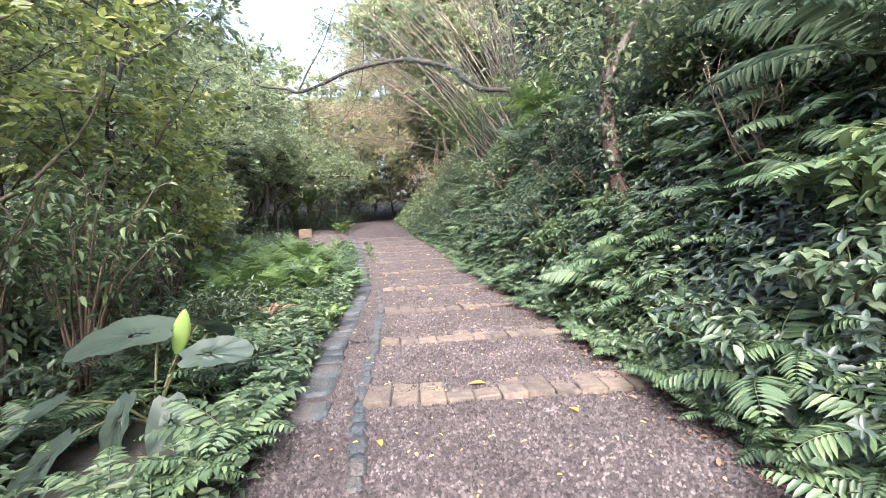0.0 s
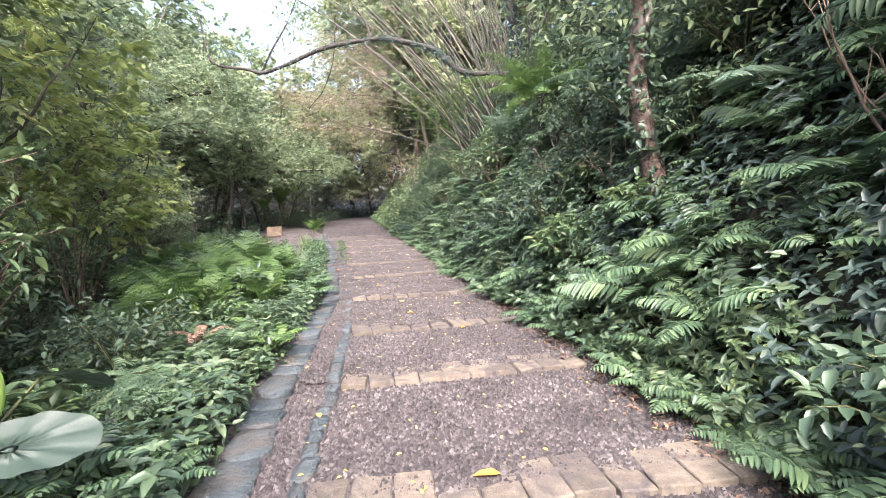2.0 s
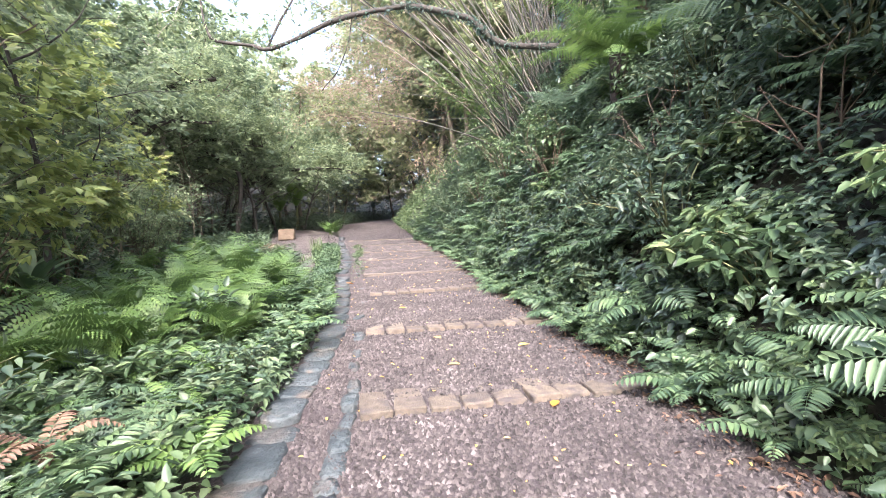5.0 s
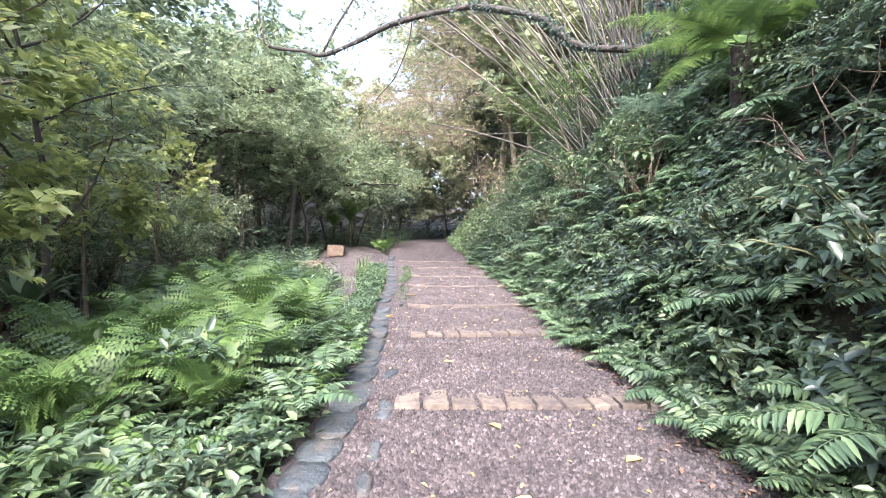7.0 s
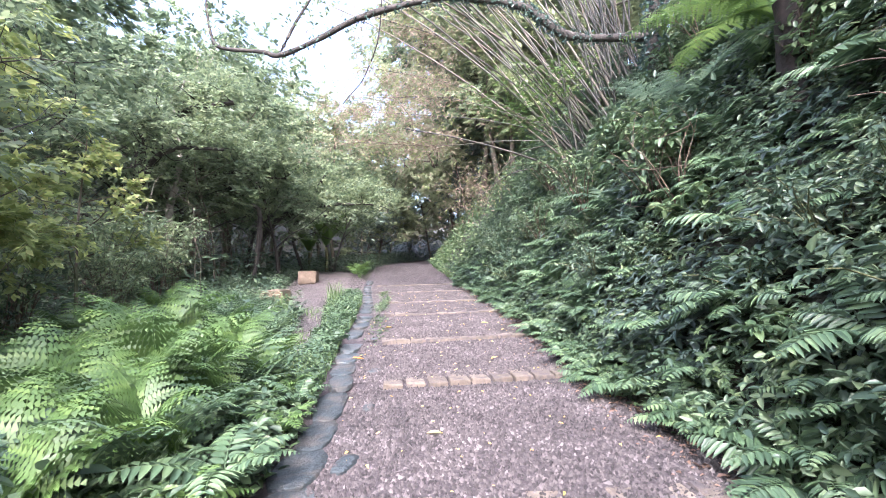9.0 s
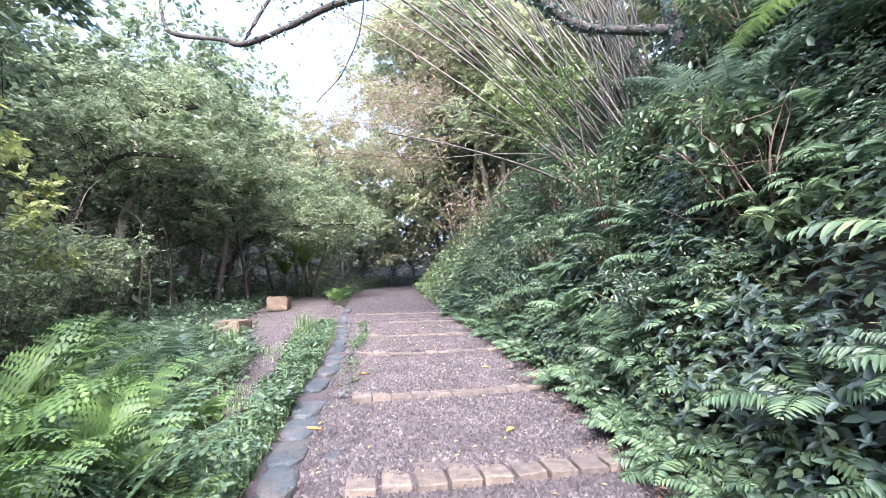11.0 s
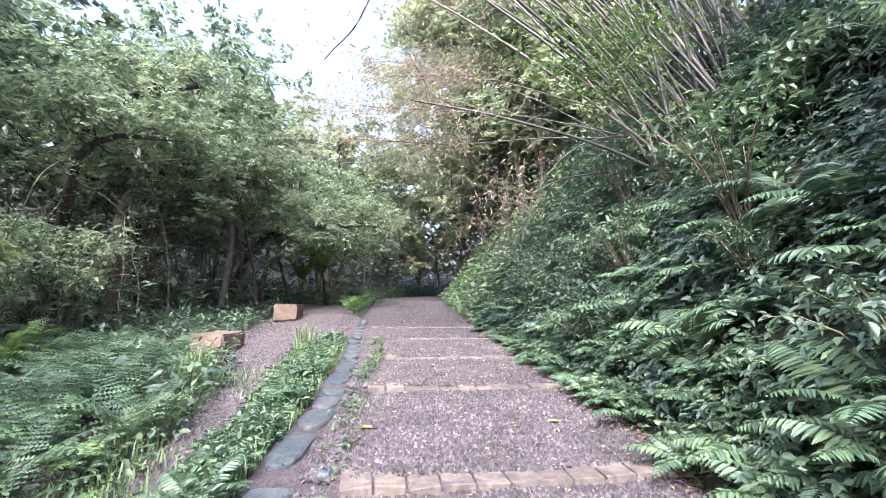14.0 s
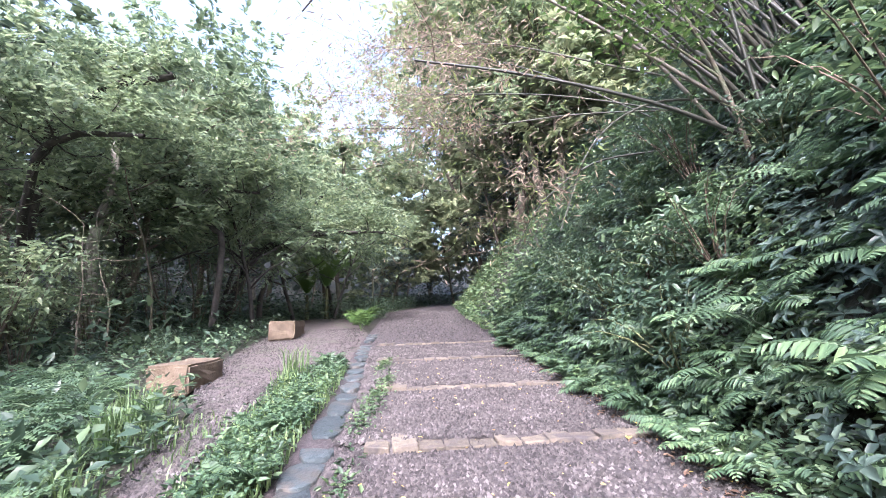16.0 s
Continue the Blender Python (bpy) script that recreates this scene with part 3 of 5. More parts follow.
poses = []
for k in range(66):
    y = rs.uniform(3.4, 21)
    w = rs.uniform(0.35, 3.6)
    x = edge_l(y) - w
    if math.hypot(x + 1.6, y - 4.2) < 0.95:
        continue
    if y > 14 and x > np.interp(y, SY, SO) - 0.3:
        x = float(np.interp(y, SY, SO)) - rs.uniform(0.35, 2.2)
    poses.append(at(x, y, float(land(x, y)) + 0.05, rs.uniform(0, 6.3), rs.uniform(0.8, 1.25) * ((0.42 if x > 0.1 - 0.62 * (y - 11.9) else 1.15) if y > 13.6 else 1.3 if y > 11 else 0.9)))
for x, y, s in [(-2.6, 15.0, 0.95), (-3.2, 15.8, 1.0), (-3.7, 16.6, 1.0), (-4.3, 17.4, 1.05), (-4.9, 18.4, 1.0), (-4.1, 16.0, 1.1), (-5.0, 17.0, 1.1), (-3.1, 14.6, 1.1), (-5.7, 19.3, 1.0), (-6.3, 20.3, 1.0), (-5.5, 16.4, 1.15), (-6.5, 18.0, 1.1), (-2.4, 14.2, 0.9), (-6.9, 21.6, 0.9)]:
    poses.append(at(x, y, float(land(x, y)) + 0.05, rs.uniform(0, 6.3), s * 1.15))
for k in range(12):
    y, d = rs.uniform(8, 27), rs.uniform(0.8, 4.4)
    x, yy, z = bank_spot(y, d)
    poses.append(at(x, yy, z, rs.uniform(0, 6.3), rs.uniform(0.9, 1.5), rs.uniform(0.3, 0.6), math.pi))
scatter(lace, poses)

poses = []
for x, y, s in [(-2.7, 13.2, 1.25), (-3.4, 14.2, 1.35), (-2.3, 12.2, 1.0), (-3.9, 13.0, 1.1), (-4.6, 14.8, 1.0), (-2.2, 11.0, 0.85), (-3.2, 15.6, 0.45), (-2.1, 13.6, 0.9),
                (-4.9, 17.0, 0.6), (-6.2, 18.6, 0.9), (-3.9, 16.9, 0.45), (-2.2, 15.0, 0.5), (-5.2, 14.0, 1.0), (-6.4, 16.5, 1.0),
                (-3.1, 12.2, 1.15), (-2.9, 11.2, 1.0), (-3.7, 11.6, 1.1), (-2.0, 12.6, 0.8), (-3.0, 10.0, 1.1), (-4.6, 12.2, 1.1), (-1.85, 11.7, 0.85), (-1.75, 10.6, 0.8), (-3.5, 9.6, 0.9), (-2.5, 10.2, 0.9), (-2.6, 14.3, 1.0)]:
    poses.append(at(x, y, float(land(x, y)), rs.uniform(0, 6.3), s * 0.95, 0, 0, 1.4))
    if y > 9.8:
        poses.append(at(x - 0.35 + rs.normal(0, 0.3), y + rs.normal(0, 0.45), float(land(x, y)), rs.uniform(0, 6.3), s * rs.uniform(0.5, 0.8), 0, 0, 1.3))
for x, y, s in [(-4.2, 30.5, 0.9), (-4.7, 33, 1.0), (-4.5, 31.6, 0.8)]:
    poses.append(at(x, y, float(land(x, y)), rs.uniform(0, 6.3), s))
scatter(brack, poses)


# ---- undergrowth of broad leaves ----
def shrub(label, mat, seed, height, spread, stems, per, leaf, stem_mat=None):
    """A leafy bush: curved stems from one root, leaves set along their upper parts."""
    rs = np.random.RandomState(seed)
    top = thing("shrub", label, "shrub")
    sg, lg = Geo(), Geo()
    for k in range(stems):
        a = rs.uniform(0, 6.3)
        reach = spread * rs.uniform(0.3, 1.0)
        h = height * rs.uniform(0.6, 1.0)
        ctrl = [[0, 0, -0.1], [reach * 0.25 * math.cos(a), reach * 0.25 * math.sin(a), h * 0.5],
                [reach * 0.65 * math.cos(a + 0.3), reach * 0.65 * math.sin(a + 0.3), h * 0.9], [reach * math.cos(a + 0.4), reach * math.sin(a + 0.4), h]]
        line = smooth_line(ctrl, 9)
        sg.add(*tube(line[::2], np.linspace(0.012, 0.003, 9)[::2], 3))
        t = rs.uniform(0.25, 1.0, per) ** 0.8 * 8
        base = np.stack([np.interp(t, np.arange(9), line[:, c]) for c in range(3)], -1)
        out = rnd(rs, per, 0.5)
        base = base + out * rs.uniform(0.0, 0.16, (per, 1)) * spread
        axis = unit(out + np.array([0, 0, -0.15]))
        nor = unit(np.array([0, 0, 1.0]) + rnd(rs, per) * 0.45)
        L = leaf * rs.uniform(0.6, 1.25, per)
        lg.add(*leaves6(base, axis, nor, L, L * rs.uniform(0.38, 0.52, per)))
    part("stem", sg, stem_mat or M_STEM, top)
    tagged(part("foliage", lg, mat, top), kind="stuff")
    return top


bushes = [shrub("glossy dark green shrub crowding the bank", G_SHRUB, 41, 0.75, 0.6, 11, 26, 0.115),
          shrub("leafy mid-green shrub among the ferns", G_HERB, 42, 0.6, 0.5, 10, 25, 0.125),
          shrub("small-leaved dense green bush on the slope", G_SHRUB, 43, 0.95, 0.7, 13, 33, 0.085),
          shrub("tall thin-stemmed shrub with large leaves", G_HERB, 44, 1.2, 0.6, 8, 30, 0.13, M_TWIG),
          shrub("tall open shrub with small green leaves", G_HERB, 45, 1.5, 0.8, 14, 40, 0.08, M_TWIG),
          shrub("tall leafy green bush under the forest trees", G_CANOPY, 46, 2.3, 1.1, 15, 46, 0.13, M_BARK)]
spots = [[], [], [], [], [], []]
for k in range(185):
    y, d = rs.uniform(2.5, 25), 0.35 + 4.6 * rs.uniform(0, 1) ** 0.9
    x, yy, z = bank_spot(y, d)
    if math.hypot(x - 3.8, yy - 13.0) < 0.75:
        continue
    spots[rs.choice(5, p=[0.33, 0.28, 0.26, 0.08, 0.05])].append(at(x, yy, z, rs.uniform(0, 6.3), rs.uniform(0.6, 1.35), rs.uniform(0.1, 0.45), math.pi))
for k in range(100):
    y = rs.uniform(2.5, 19)
    x = edge_l(y) - 0.3 - 5.0 * rs.uniform(0, 1) ** 1.2
    if y > 13.6 and x > np.interp(y, SY, SO) - 0.4:
        continue
    near = edge_l(y) - x < 1.2
    if y < 4.3 or y > 11.5 and x > -6.5:
        continue
    if math.hypot(x + 1.7, y - 4.4) < 1.1:
        continue
    spots[rs.choice(4, p=[0.3, 0.35, 0.25, 0.10])].append(at(x, y, float(land(x, y)), rs.uniform(0, 6.3), rs.uniform(0.35, 0.7) if near else rs.uniform(0.7, 1.2)))
for k in range(46):
    y = rs.uniform(4.5, 17)
    x = edge_l(y) - rs.uniform(2.2, 6.5) - (1.6 if y > 8.5 else 0) - (1.5 if y > 12 else 0)
    spots[rs.choice([0, 4, 4, 4])].append(at(x, y, float(land(x, y)), rs.uniform(0, 6.3), rs.uniform(1.0, 1.7), 0, 0, 1.2))
for k in range(44):
    y = rs.uniform(7.5, 30)
    x = min(edge_l(y) - 3.4, float(np.interp(y, SY, SO)) - 2.2) - 4.5 * rs.uniform(0, 1) - (1.0 if y > 11 else 0)
    spots[5].append(at(x, y, float(land(x, y)), rs.uniform(0, 6.3), rs.uniform(0.75, 1.35)))
for k in range(20):
    y = rs.uniform(23, 36)
    x = float(np.interp(y, SY, SO)) - 0.9 - 4 * rs.uniform(0, 1)
    spots[rs.choice(4)].append(at(x, y, float(land(x, y)), rs.uniform(0, 6.3), rs.uniform(0.45, 0.9)))
for b, s in zip(bushes, spots):
    scatter(b, s)


def carpet(rs, x, y, lift, leaf, mat, name, label, tall=0.25, upright=0.5, slope=0.0, fine=True):
    keep = (np.hypot((x + 1.75) * 0.9, y - 4.45) > 0.72) & (np.hypot((x + 4.75) * 1.2, (y - 21.3) * 0.75) > 1.1)
    x, y = x[keep], y[keep]
    n = len(x)
    out = unit(np.array([[-slope, 0, 1.0]]))
    base = np.stack([x, y, land(x, y)], -1) + out * (lift * rs.uniform(0, 1, n) ** 1.1)[:, None]
    axis = unit(rnd(rs, n, 0.4) + np.array([-slope * 0.5, 0, tall - slope * 0.5]))
    nor = unit(out + rnd(rs, n) * upright)
    L = leaf * rs.uniform(0.5, 1.3, n)
    return tagged(part(name, Geo().add(*(leaves6 if fine else leaves4)(base, axis, nor, L, L * rs.uniform(0.4, 0.58, n))), mat), label, "undergrowth", kind="stuff")


def plantlets(rs, x, y, tall, leaf, mat, label, slope=0.0, whorls=3, per=5, wide=0.5):
    """Upright seedlings: a few whorls of leaves radiating from each stem, the lower ones longer and flatter."""
    keep = (np.hypot((x + 1.75) * 0.9, y - 4.45) > 0.72) & (np.hypot((x + 4.75) * 1.2, (y - 21.3) * 0.75) > 1.1)
    x, y = x[keep], y[keep]
    n = len(x)
    foot = np.stack([x, y, land(x, y)], -1)
    stem = unit(np.array([[-slope, 0, 1.0]]) + rs.normal(0, 0.22, (n, 3)))
    h = tall * rs.uniform(0.35, 1.1, n)[:, None]
    u = unit(np.cross(stem, np.array([[0.0, 1.0, 0.1]])))
    w = np.cross(stem, u)
    a0, size = rs.uniform(0, 6.3, n), rs.uniform(0.6, 1.3, n)
    g = Geo()
    for q in range(whorls):
        for k in range(per):
            a = (a0 + q * 0.7 + 6.283 * k / per + rs.normal(0, 0.22, n))[:, None]
            out = u * np.cos(a) + w * np.sin(a)
            axis = unit(out + stem * (0.5 - 0.3 * q) + rs.normal(0, 0.12, (n, 3)))
            L = leaf * size * (0.72 + 0.2 * q) * rs.uniform(0.75, 1.15, n)
            g.add(*leaves6(foot + stem * h * (1 - 0.27 * q), axis, unit(stem - out * 0.25 + rs.normal(0, 0.15, (n, 3))), L, L * wide, 0.2, 0.28))
    return tagged(part("undergrowth", g, mat), label, "undergrowth", kind="stuff")


def patches(x, y, seed):
    return np.sin(x * 1.7 + seed + 1.4 * np.sin(y * 0.9 + seed)) * np.sin(y * 1.3 - seed + 1.1 * np.sin(x * 1.1))


rs = np.random.RandomState(19)
n = 8600
y = 2 + 29 * rs.uniform(0, 1, n)
x = edge_r(y) + 0.3 + 4.4 * rs.uniform(0, 1, n)
kind = patches(x, y, 0.4) + rs.normal(0, 0.3, n)
plantlets(rs, x[kind < -0.15], y[kind < -0.15], 0.46, 0.105, G_SHRUB, "dark broad-leaved seedlings crowding the steep bank", 0.7, 3, 5, 0.48)
mid = (kind >= -0.15) & (kind < 0.3)
plantlets(rs, x[mid], y[mid], 0.40, 0.085, G_HERB, "mid-green leafy herbs on the steep bank", 0.7, 3, 6, 0.5)
plantlets(rs, x[kind >= 0.3], y[kind >= 0.3], 0.55, 0.12, G_BLUE, "grey-green shrub seedlings on the steep bank", 0.7, 3, 4, 0.45)
n = 2300
y = 2.2 + 13 * rs.uniform(0, 1, n)
x = edge_l(y) - 0.05 - 5.0 * rs.uniform(0, 1, n) ** 1.2
ok = (y < 13.4) | (x < np.interp(y, SY, SO) - 0.1)
x, y = x[ok], y[ok]
kind = patches(x, y, 2.1) + rs.normal(0, 0.3, len(x))
plantlets(rs, x[kind < 0], y[kind < 0], 0.42, 0.12, G_SHRUB, "dark green seedlings among the herbs west of the path", 0.0, 3, 5, 0.5)
plantlets(rs, x[kind >= 0], y[kind >= 0], 0.36, 0.11, G_HERB, "leafy green herbs west of the path", 0.0, 3, 6, 0.48)

rs = np.random.RandomState(21)
n = 38000
y = 2 + 25 * rs.uniform(0, 1, n)
d = 0.12 + 5.2 * rs.uniform(0, 1, n) ** 1.0
x = edge_r(y) + d
close = y < 21
carpet(rs, x[close], y[close], 0.45, 0.085, G_SHRUB, "undergrowth", "dense dark green leafy undergrowth on the steep bank", slope=0.8, upright=0.8)
carpet(rs, x[~close], y[~close], 0.45, 0.11, G_SHRUB, "undergrowth", "dense green leafy undergrowth higher along the bank", slope=0.8, upright=0.8, fine=False)
n = 16000
y = 2 + 45 * rs.uniform(0, 1, n)
d = 4.5 + 9 * rs.uniform(0, 1, n) ** 1.4
carpet(rs, edge_r(y) + d, y, 1.2, 0.26, G_SHRUB, "undergrowth", "dark leafy scrub along the top of the bank", slope=0.5, fine=False)
n = 9000
y = 2 + 26 * rs.uniform(0, 1, n)
d = -0.04 + 0.8 * rs.uniform(0, 1, n)
carpet(rs, edge_r(y) + d, y, 0.26, 0.07, G_HERB, "undergrowth", "low bright herbs along the foot of the bank")
n = 18000
y = 2 + 17 * rs.uniform(0, 1, n)
x = edge_l(y) + 0.04 - 6.5 * rs.uniform(0, 1, n) ** 1.35
ok = (y < 13.4) | (x < np.interp(y, SY, SO) + 0.1)
x, y = x[ok], y[ok]
half = rs.uniform(0, 1, len(x)) < 0.55
carpet(rs, x[half], y[half], 0.26, 0.085, G_SHRUB, "undergrowth", "dense dark green seedlings west of the path", upright=0.8)
carpet(rs, x[~half], y[~half], 0.3, 0.08, G_HERB, "undergrowth", "dense green herbs west of the path", upright=0.8)
n = 24000
y = 17 + 27 * rs.uniform(0, 1, n)
x = np.interp(y, SY, SO) + 0.1 - 14 * rs.uniform(0, 1, n) ** 1.25
carpet(rs, x, y, 0.55, 0.17, G_SHRUB, "undergrowth", "dark green ferny undergrowth at the edge of the clearing", fine=False)
n = 22000
y = -4 + 64 * rs.uniform(0, 1, n)
x = np.minimum(np.interp(y, SY, SO), -6.5) - 1 - 38 * rs.uniform(0, 1, n) ** 1.2
carpet(rs, x, y, 1.5, 0.34, G_SHRUB, "undergrowth", "deep shaded scrub under the forest trees", fine=False)
n = 14000
y = 27 + 31 * rs.uniform(0, 1, n)
x = edge_r(y) + 0.05 + 6 * rs.uniform(0, 1, n) ** 1.3
carpet(rs, x, y, 0.9, 0.19, G_HERB, "undergrowth", "far green undergrowth beside the rising path", slope=1.0, fine=False)
n = 9000
y = 36 + 26 * rs.uniform(0, 1, n)
x = edge_l(y) + 0.1 - 7 * rs.uniform(0, 1, n) ** 1.2
carpet(rs, x, y, 1.0, 0.2, G_SHRUB, "undergrowth", "shaded scrub where the path bends away", fine=False)
n = 9000
y = 56 + 14 * rs.uniform(0, 1, n)
x = -12 + 26 * rs.uniform(0, 1, n)
carpet(rs, x, y, 2.6, 0.3, G_DARK, "undergrowth", "dark scrub closing off the end of the path", fine=False)
# verge between the path and the side path
n = 10000
y = 13.6 + 9.6 * rs.uniform(0, 1, n)
lo, hi = np.interp(y, SY, SI), edge_l(y) - 0.04
x = hi - (hi - lo) * rs.uniform(0, 1, n) * np.clip((23.6 - y) / 1.5, 0.3, 1)
bumps = 0.5 + 0.5 * np.sin(x * 5.1 + 1.3 * np.sin(y * 2.3)) * np.sin(y * 3.7 + x)
thin = rs.uniform(0, 1, n) < 0.25 + 0.75 * bumps
x, y = x[thin], y[thin]
carpet(rs, x, y, 0.21, 0.07, G_FERN, "verge", "low bright green weeds on the verge between two paths")


def grass(rs, x, y, z, h, mat):
    n = len(x)
    a = rs.uniform(0, 6.3, n)
    out = np.stack([np.cos(a), np.sin(a), np.zeros(n)], -1)
    side = np.stack([-np.sin(a), np.cos(a), np.zeros(n)], -1) * 0.008
    base = np.stack([x, y, z], -1)
    lean = rs.uniform(0.1, 0.75, n)[:, None]
    m = base + out * lean * h[:, None] * 0.35 + np.array([0, 0, 1]) * h[:, None] * 0.65
    tip = base + out * lean * h[:, None] + np.array([0, 0, 1]) * (h * rs.uniform(0.6, 0.95, n))[:, None]
    v = np.stack([base - side, base + side, m + side * 0.8, m - side * 0.8, tip], 1).reshape(-1, 3)
    o = np.arange(n)[:, None] * 5
    g = Geo().add(v, o + np.array([[0, 1, 2, 3]]))
    g.f.append(o + np.array([[3, 2, 4]]))
    return g


n = 2800
y = 14.0 + 5.6 * rs.uniform(0, 1, n) ** 1.1
x = np.interp(y, SY, SO) - 0.9 + rs.uniform(0, 1, n) * (np.interp(y, SY, SI) - np.interp(y, SY, SO) + 1.0)
ok = patches(x * 1.6, y * 1.4, 3.0) + rs.normal(0, 0.3, n) > -0.05
x, y = x[ok], y[ok]
tagged(part("grass", grass(rs, x, y, land(x, y), rs.uniform(0.06, 0.26, len(x)), G_GRASS), G_GRASS), "ragged grass over the near end of the side path", "grass", kind="stuff")
n = 2400
y = 13.6 + 9.4 * rs.uniform(0, 1, n)
lo, hi = np.interp(y, SY, SI), edge_l(y) - 0.03
x = hi - (hi - lo) * rs.uniform(0, 1, n)
tagged(part("grass", grass(rs, x, y, land(x, y), rs.uniform(0.06, 0.24, n), G_GRASS), G_GRASS), "short ragged grass on the verge", "grass", kind="stuff")
for cx, cy, h, k in [(-3.3, 22.2, 0.75, 60), (-3.1, 21.4, 0.5, 40), (-4.0, 19.6, 0.7, 90), (-3.6, 18.6, 0.75, 90), (-4.5, 19.9, 0.6, 60), (-3.1, 17.6, 0.5, 60)]:
    x, y = cx + rs.normal(0, 0.1, k), cy + rs.normal(0, 0.12, k)
    tagged(part("grass_tuft", grass(rs, x, y, land(x, y), rs.uniform(0.5, 1.0, k) * h, G_GRASS), G_GRASS), "tuft of long arching grass by the side path", "grass")
for cx, cy, k in [(-1.62, 21.4, 260), (-1.45, 19.6, 160), (-1.95, 23.3, 200), (-1.25, 17.9, 110), (-1.02, 16.6, 60), (-1.55, 20.5, 150)]:
    x, y = cx + rs.normal(0, 0.07, k), cy + rs.normal(0, 0.4, k)
    base = np.stack([x, y, walk_z(x, y) + rs.uniform(0, 0.1, k)], -1)
    L = rs.uniform(0.03, 0.08, k)
    tagged(part("weed_patch", Geo().add(*leaves6(base, rnd(rs, k, 0.5) + np.array([0, 0, 0.3]), np.array([0, 0, 1.0]) + rnd(rs, k) * 0.4, L, L * 0.5)), G_HERB),
           "small weeds growing through the gravel beside the slate", "weeds", kind="stuff")


# ---- trees ----
def limb_line(rs, start, direction, length, n=7, wander=0.12, sag=0.0):
    p, d = [np.array(start, float)], unit(np.array(direction, float))
    for k in range(n - 1):
        d = unit(d + rs.normal(0, wander, 3) + np.array([0, 0, 0.06 - sag]))
        p.append(p[-1] + d * length / (n - 1))
    return np.array(p)


def tree(label, seed, height, bare, crown, bark, leaf_mat_, leaves, leaf, trunk_r, lean=(0, 0), limbs=9, flat=0.7, category="tree", big=True):
    """A tapered, wandering trunk, limbs and twigs, and leaves in loose sprays round the twigs."""
    rs = np.random.RandomState(seed)
    top = thing("tree", label, category)
    line = limb_line(rs, (0, 0, -0.3), (lean[0], lean[1], 1), height * 0.9, 11, 0.07)
    tg = Geo()
    rad = trunk_r * np.linspace(1, 0.22, 11)
    rad[0] *= 1.35
    tg.add(*tube(line, rad, 9))
    ends = []
    for k in range(limbs):
        t = bare + (1 - bare) * (k + rs.uniform(0, 0.8)) / limbs
        i = min(int(t * 10), 9)
        st = line[i] + (line[i + 1] - line[i]) * (t * 10 - i)
        a = k * 2.4 + rs.uniform(-0.5, 0.5)
        L = crown * rs.uniform(0.65, 1.15) * (1.1 - 0.5 * max(0, t - 0.5))
        lb = limb_line(rs, st, (math.cos(a), math.sin(a), rs.uniform(0.1, 0.7)), L, 8, 0.16)
        bg = Geo().add(*tube(lb, np.linspace(trunk_r * 0.42, trunk_r * 0.07, 8) * (1.15 - 0.5 * t), 5))
        for q in range(4):
            j = rs.randint(2, 8)
            tw = limb_line(rs, lb[j], unit(rnd(rs, 1, 0.5)[0] + (lb[j] - lb[j - 1]) * 1.5), L * rs.uniform(0.25, 0.5), 4, 0.25, 0.04)
            bg.add(*tube(tw, np.linspace(trunk_r * 0.10, trunk_r * 0.02, 4), 3))
            ends.append(tw)
        ends.append(lb[4:])
        part("limb", bg, bark, top)
    part("trunk", tg, bark, top, smooth=True)
    e = np.concatenate([q[1:] for q in ends])
    crown_leaves = sprays(rs, e, line[6], leaves // 14, 14, crown * 0.15, leaf * 1.12, flat)
    tagged(part("crown", Geo().add(*(leaves6 if big else leaves4)(*crown_leaves)), leaf_mat_, top), kind="stuff")
    return top


def plant(protos, rows):
    per = {}
    for k, x, y, s, a in rows:
        per.setdefault(k, []).append(at(x, y, float(land(x, y)) - 0.05, a, s))
    for k, ms in per.items():
        scatter(protos[k], ms)


near_w = [tree("slender forest tree with yellow-green leaves", 61, 8.5, 0.34, 2.5, M_BARK, G_YELLOW, 5600, 0.14, 0.085, (0.05, 0.02), 13, big=False),
          tree("slender dark-trunked tree with thin yellow-green foliage", 62, 7.0, 0.36, 2.2, M_BARKDARK, G_CANOPY, 4800, 0.115, 0.07, (-0.08, 0.05), 12, big=False),
          tree("young understorey tree with open green crown", 63, 5.0, 0.35, 1.5, M_BARK, G_YELLOW, 3600, 0.13, 0.045, (0.1, 0), 11, big=False)]
plant(near_w, [(0, -4.8, 6.9, 1.0, 0.4), (0, -5.9, 10.2, 1.1, 2.2), (0, -7.6, 13.5, 1.1, 4.0), (0, -7.2, 5.0, 1.05, 1.2), (0, -9.0, 8.6, 1.2, 3.1),
               (1, -4.3, 8.2, 1.0, 1.9), (1, -6.4, 7.9, 1.1, 5.1), (1, -5.4, 12.9, 0.95, 0.2), (1, -8.0, 10.6, 1.15, 3.6), (1, -8.8, 16.0, 1.1, 2.8), (1, -5.4, 4.0, 1.0, 2.0),
               (2, -4.6, 10.6, 1.0, 0), (2, -6.4, 14.6, 1.0, 1.1), (2, -7.4, 17.5, 1.0, 5.0)])

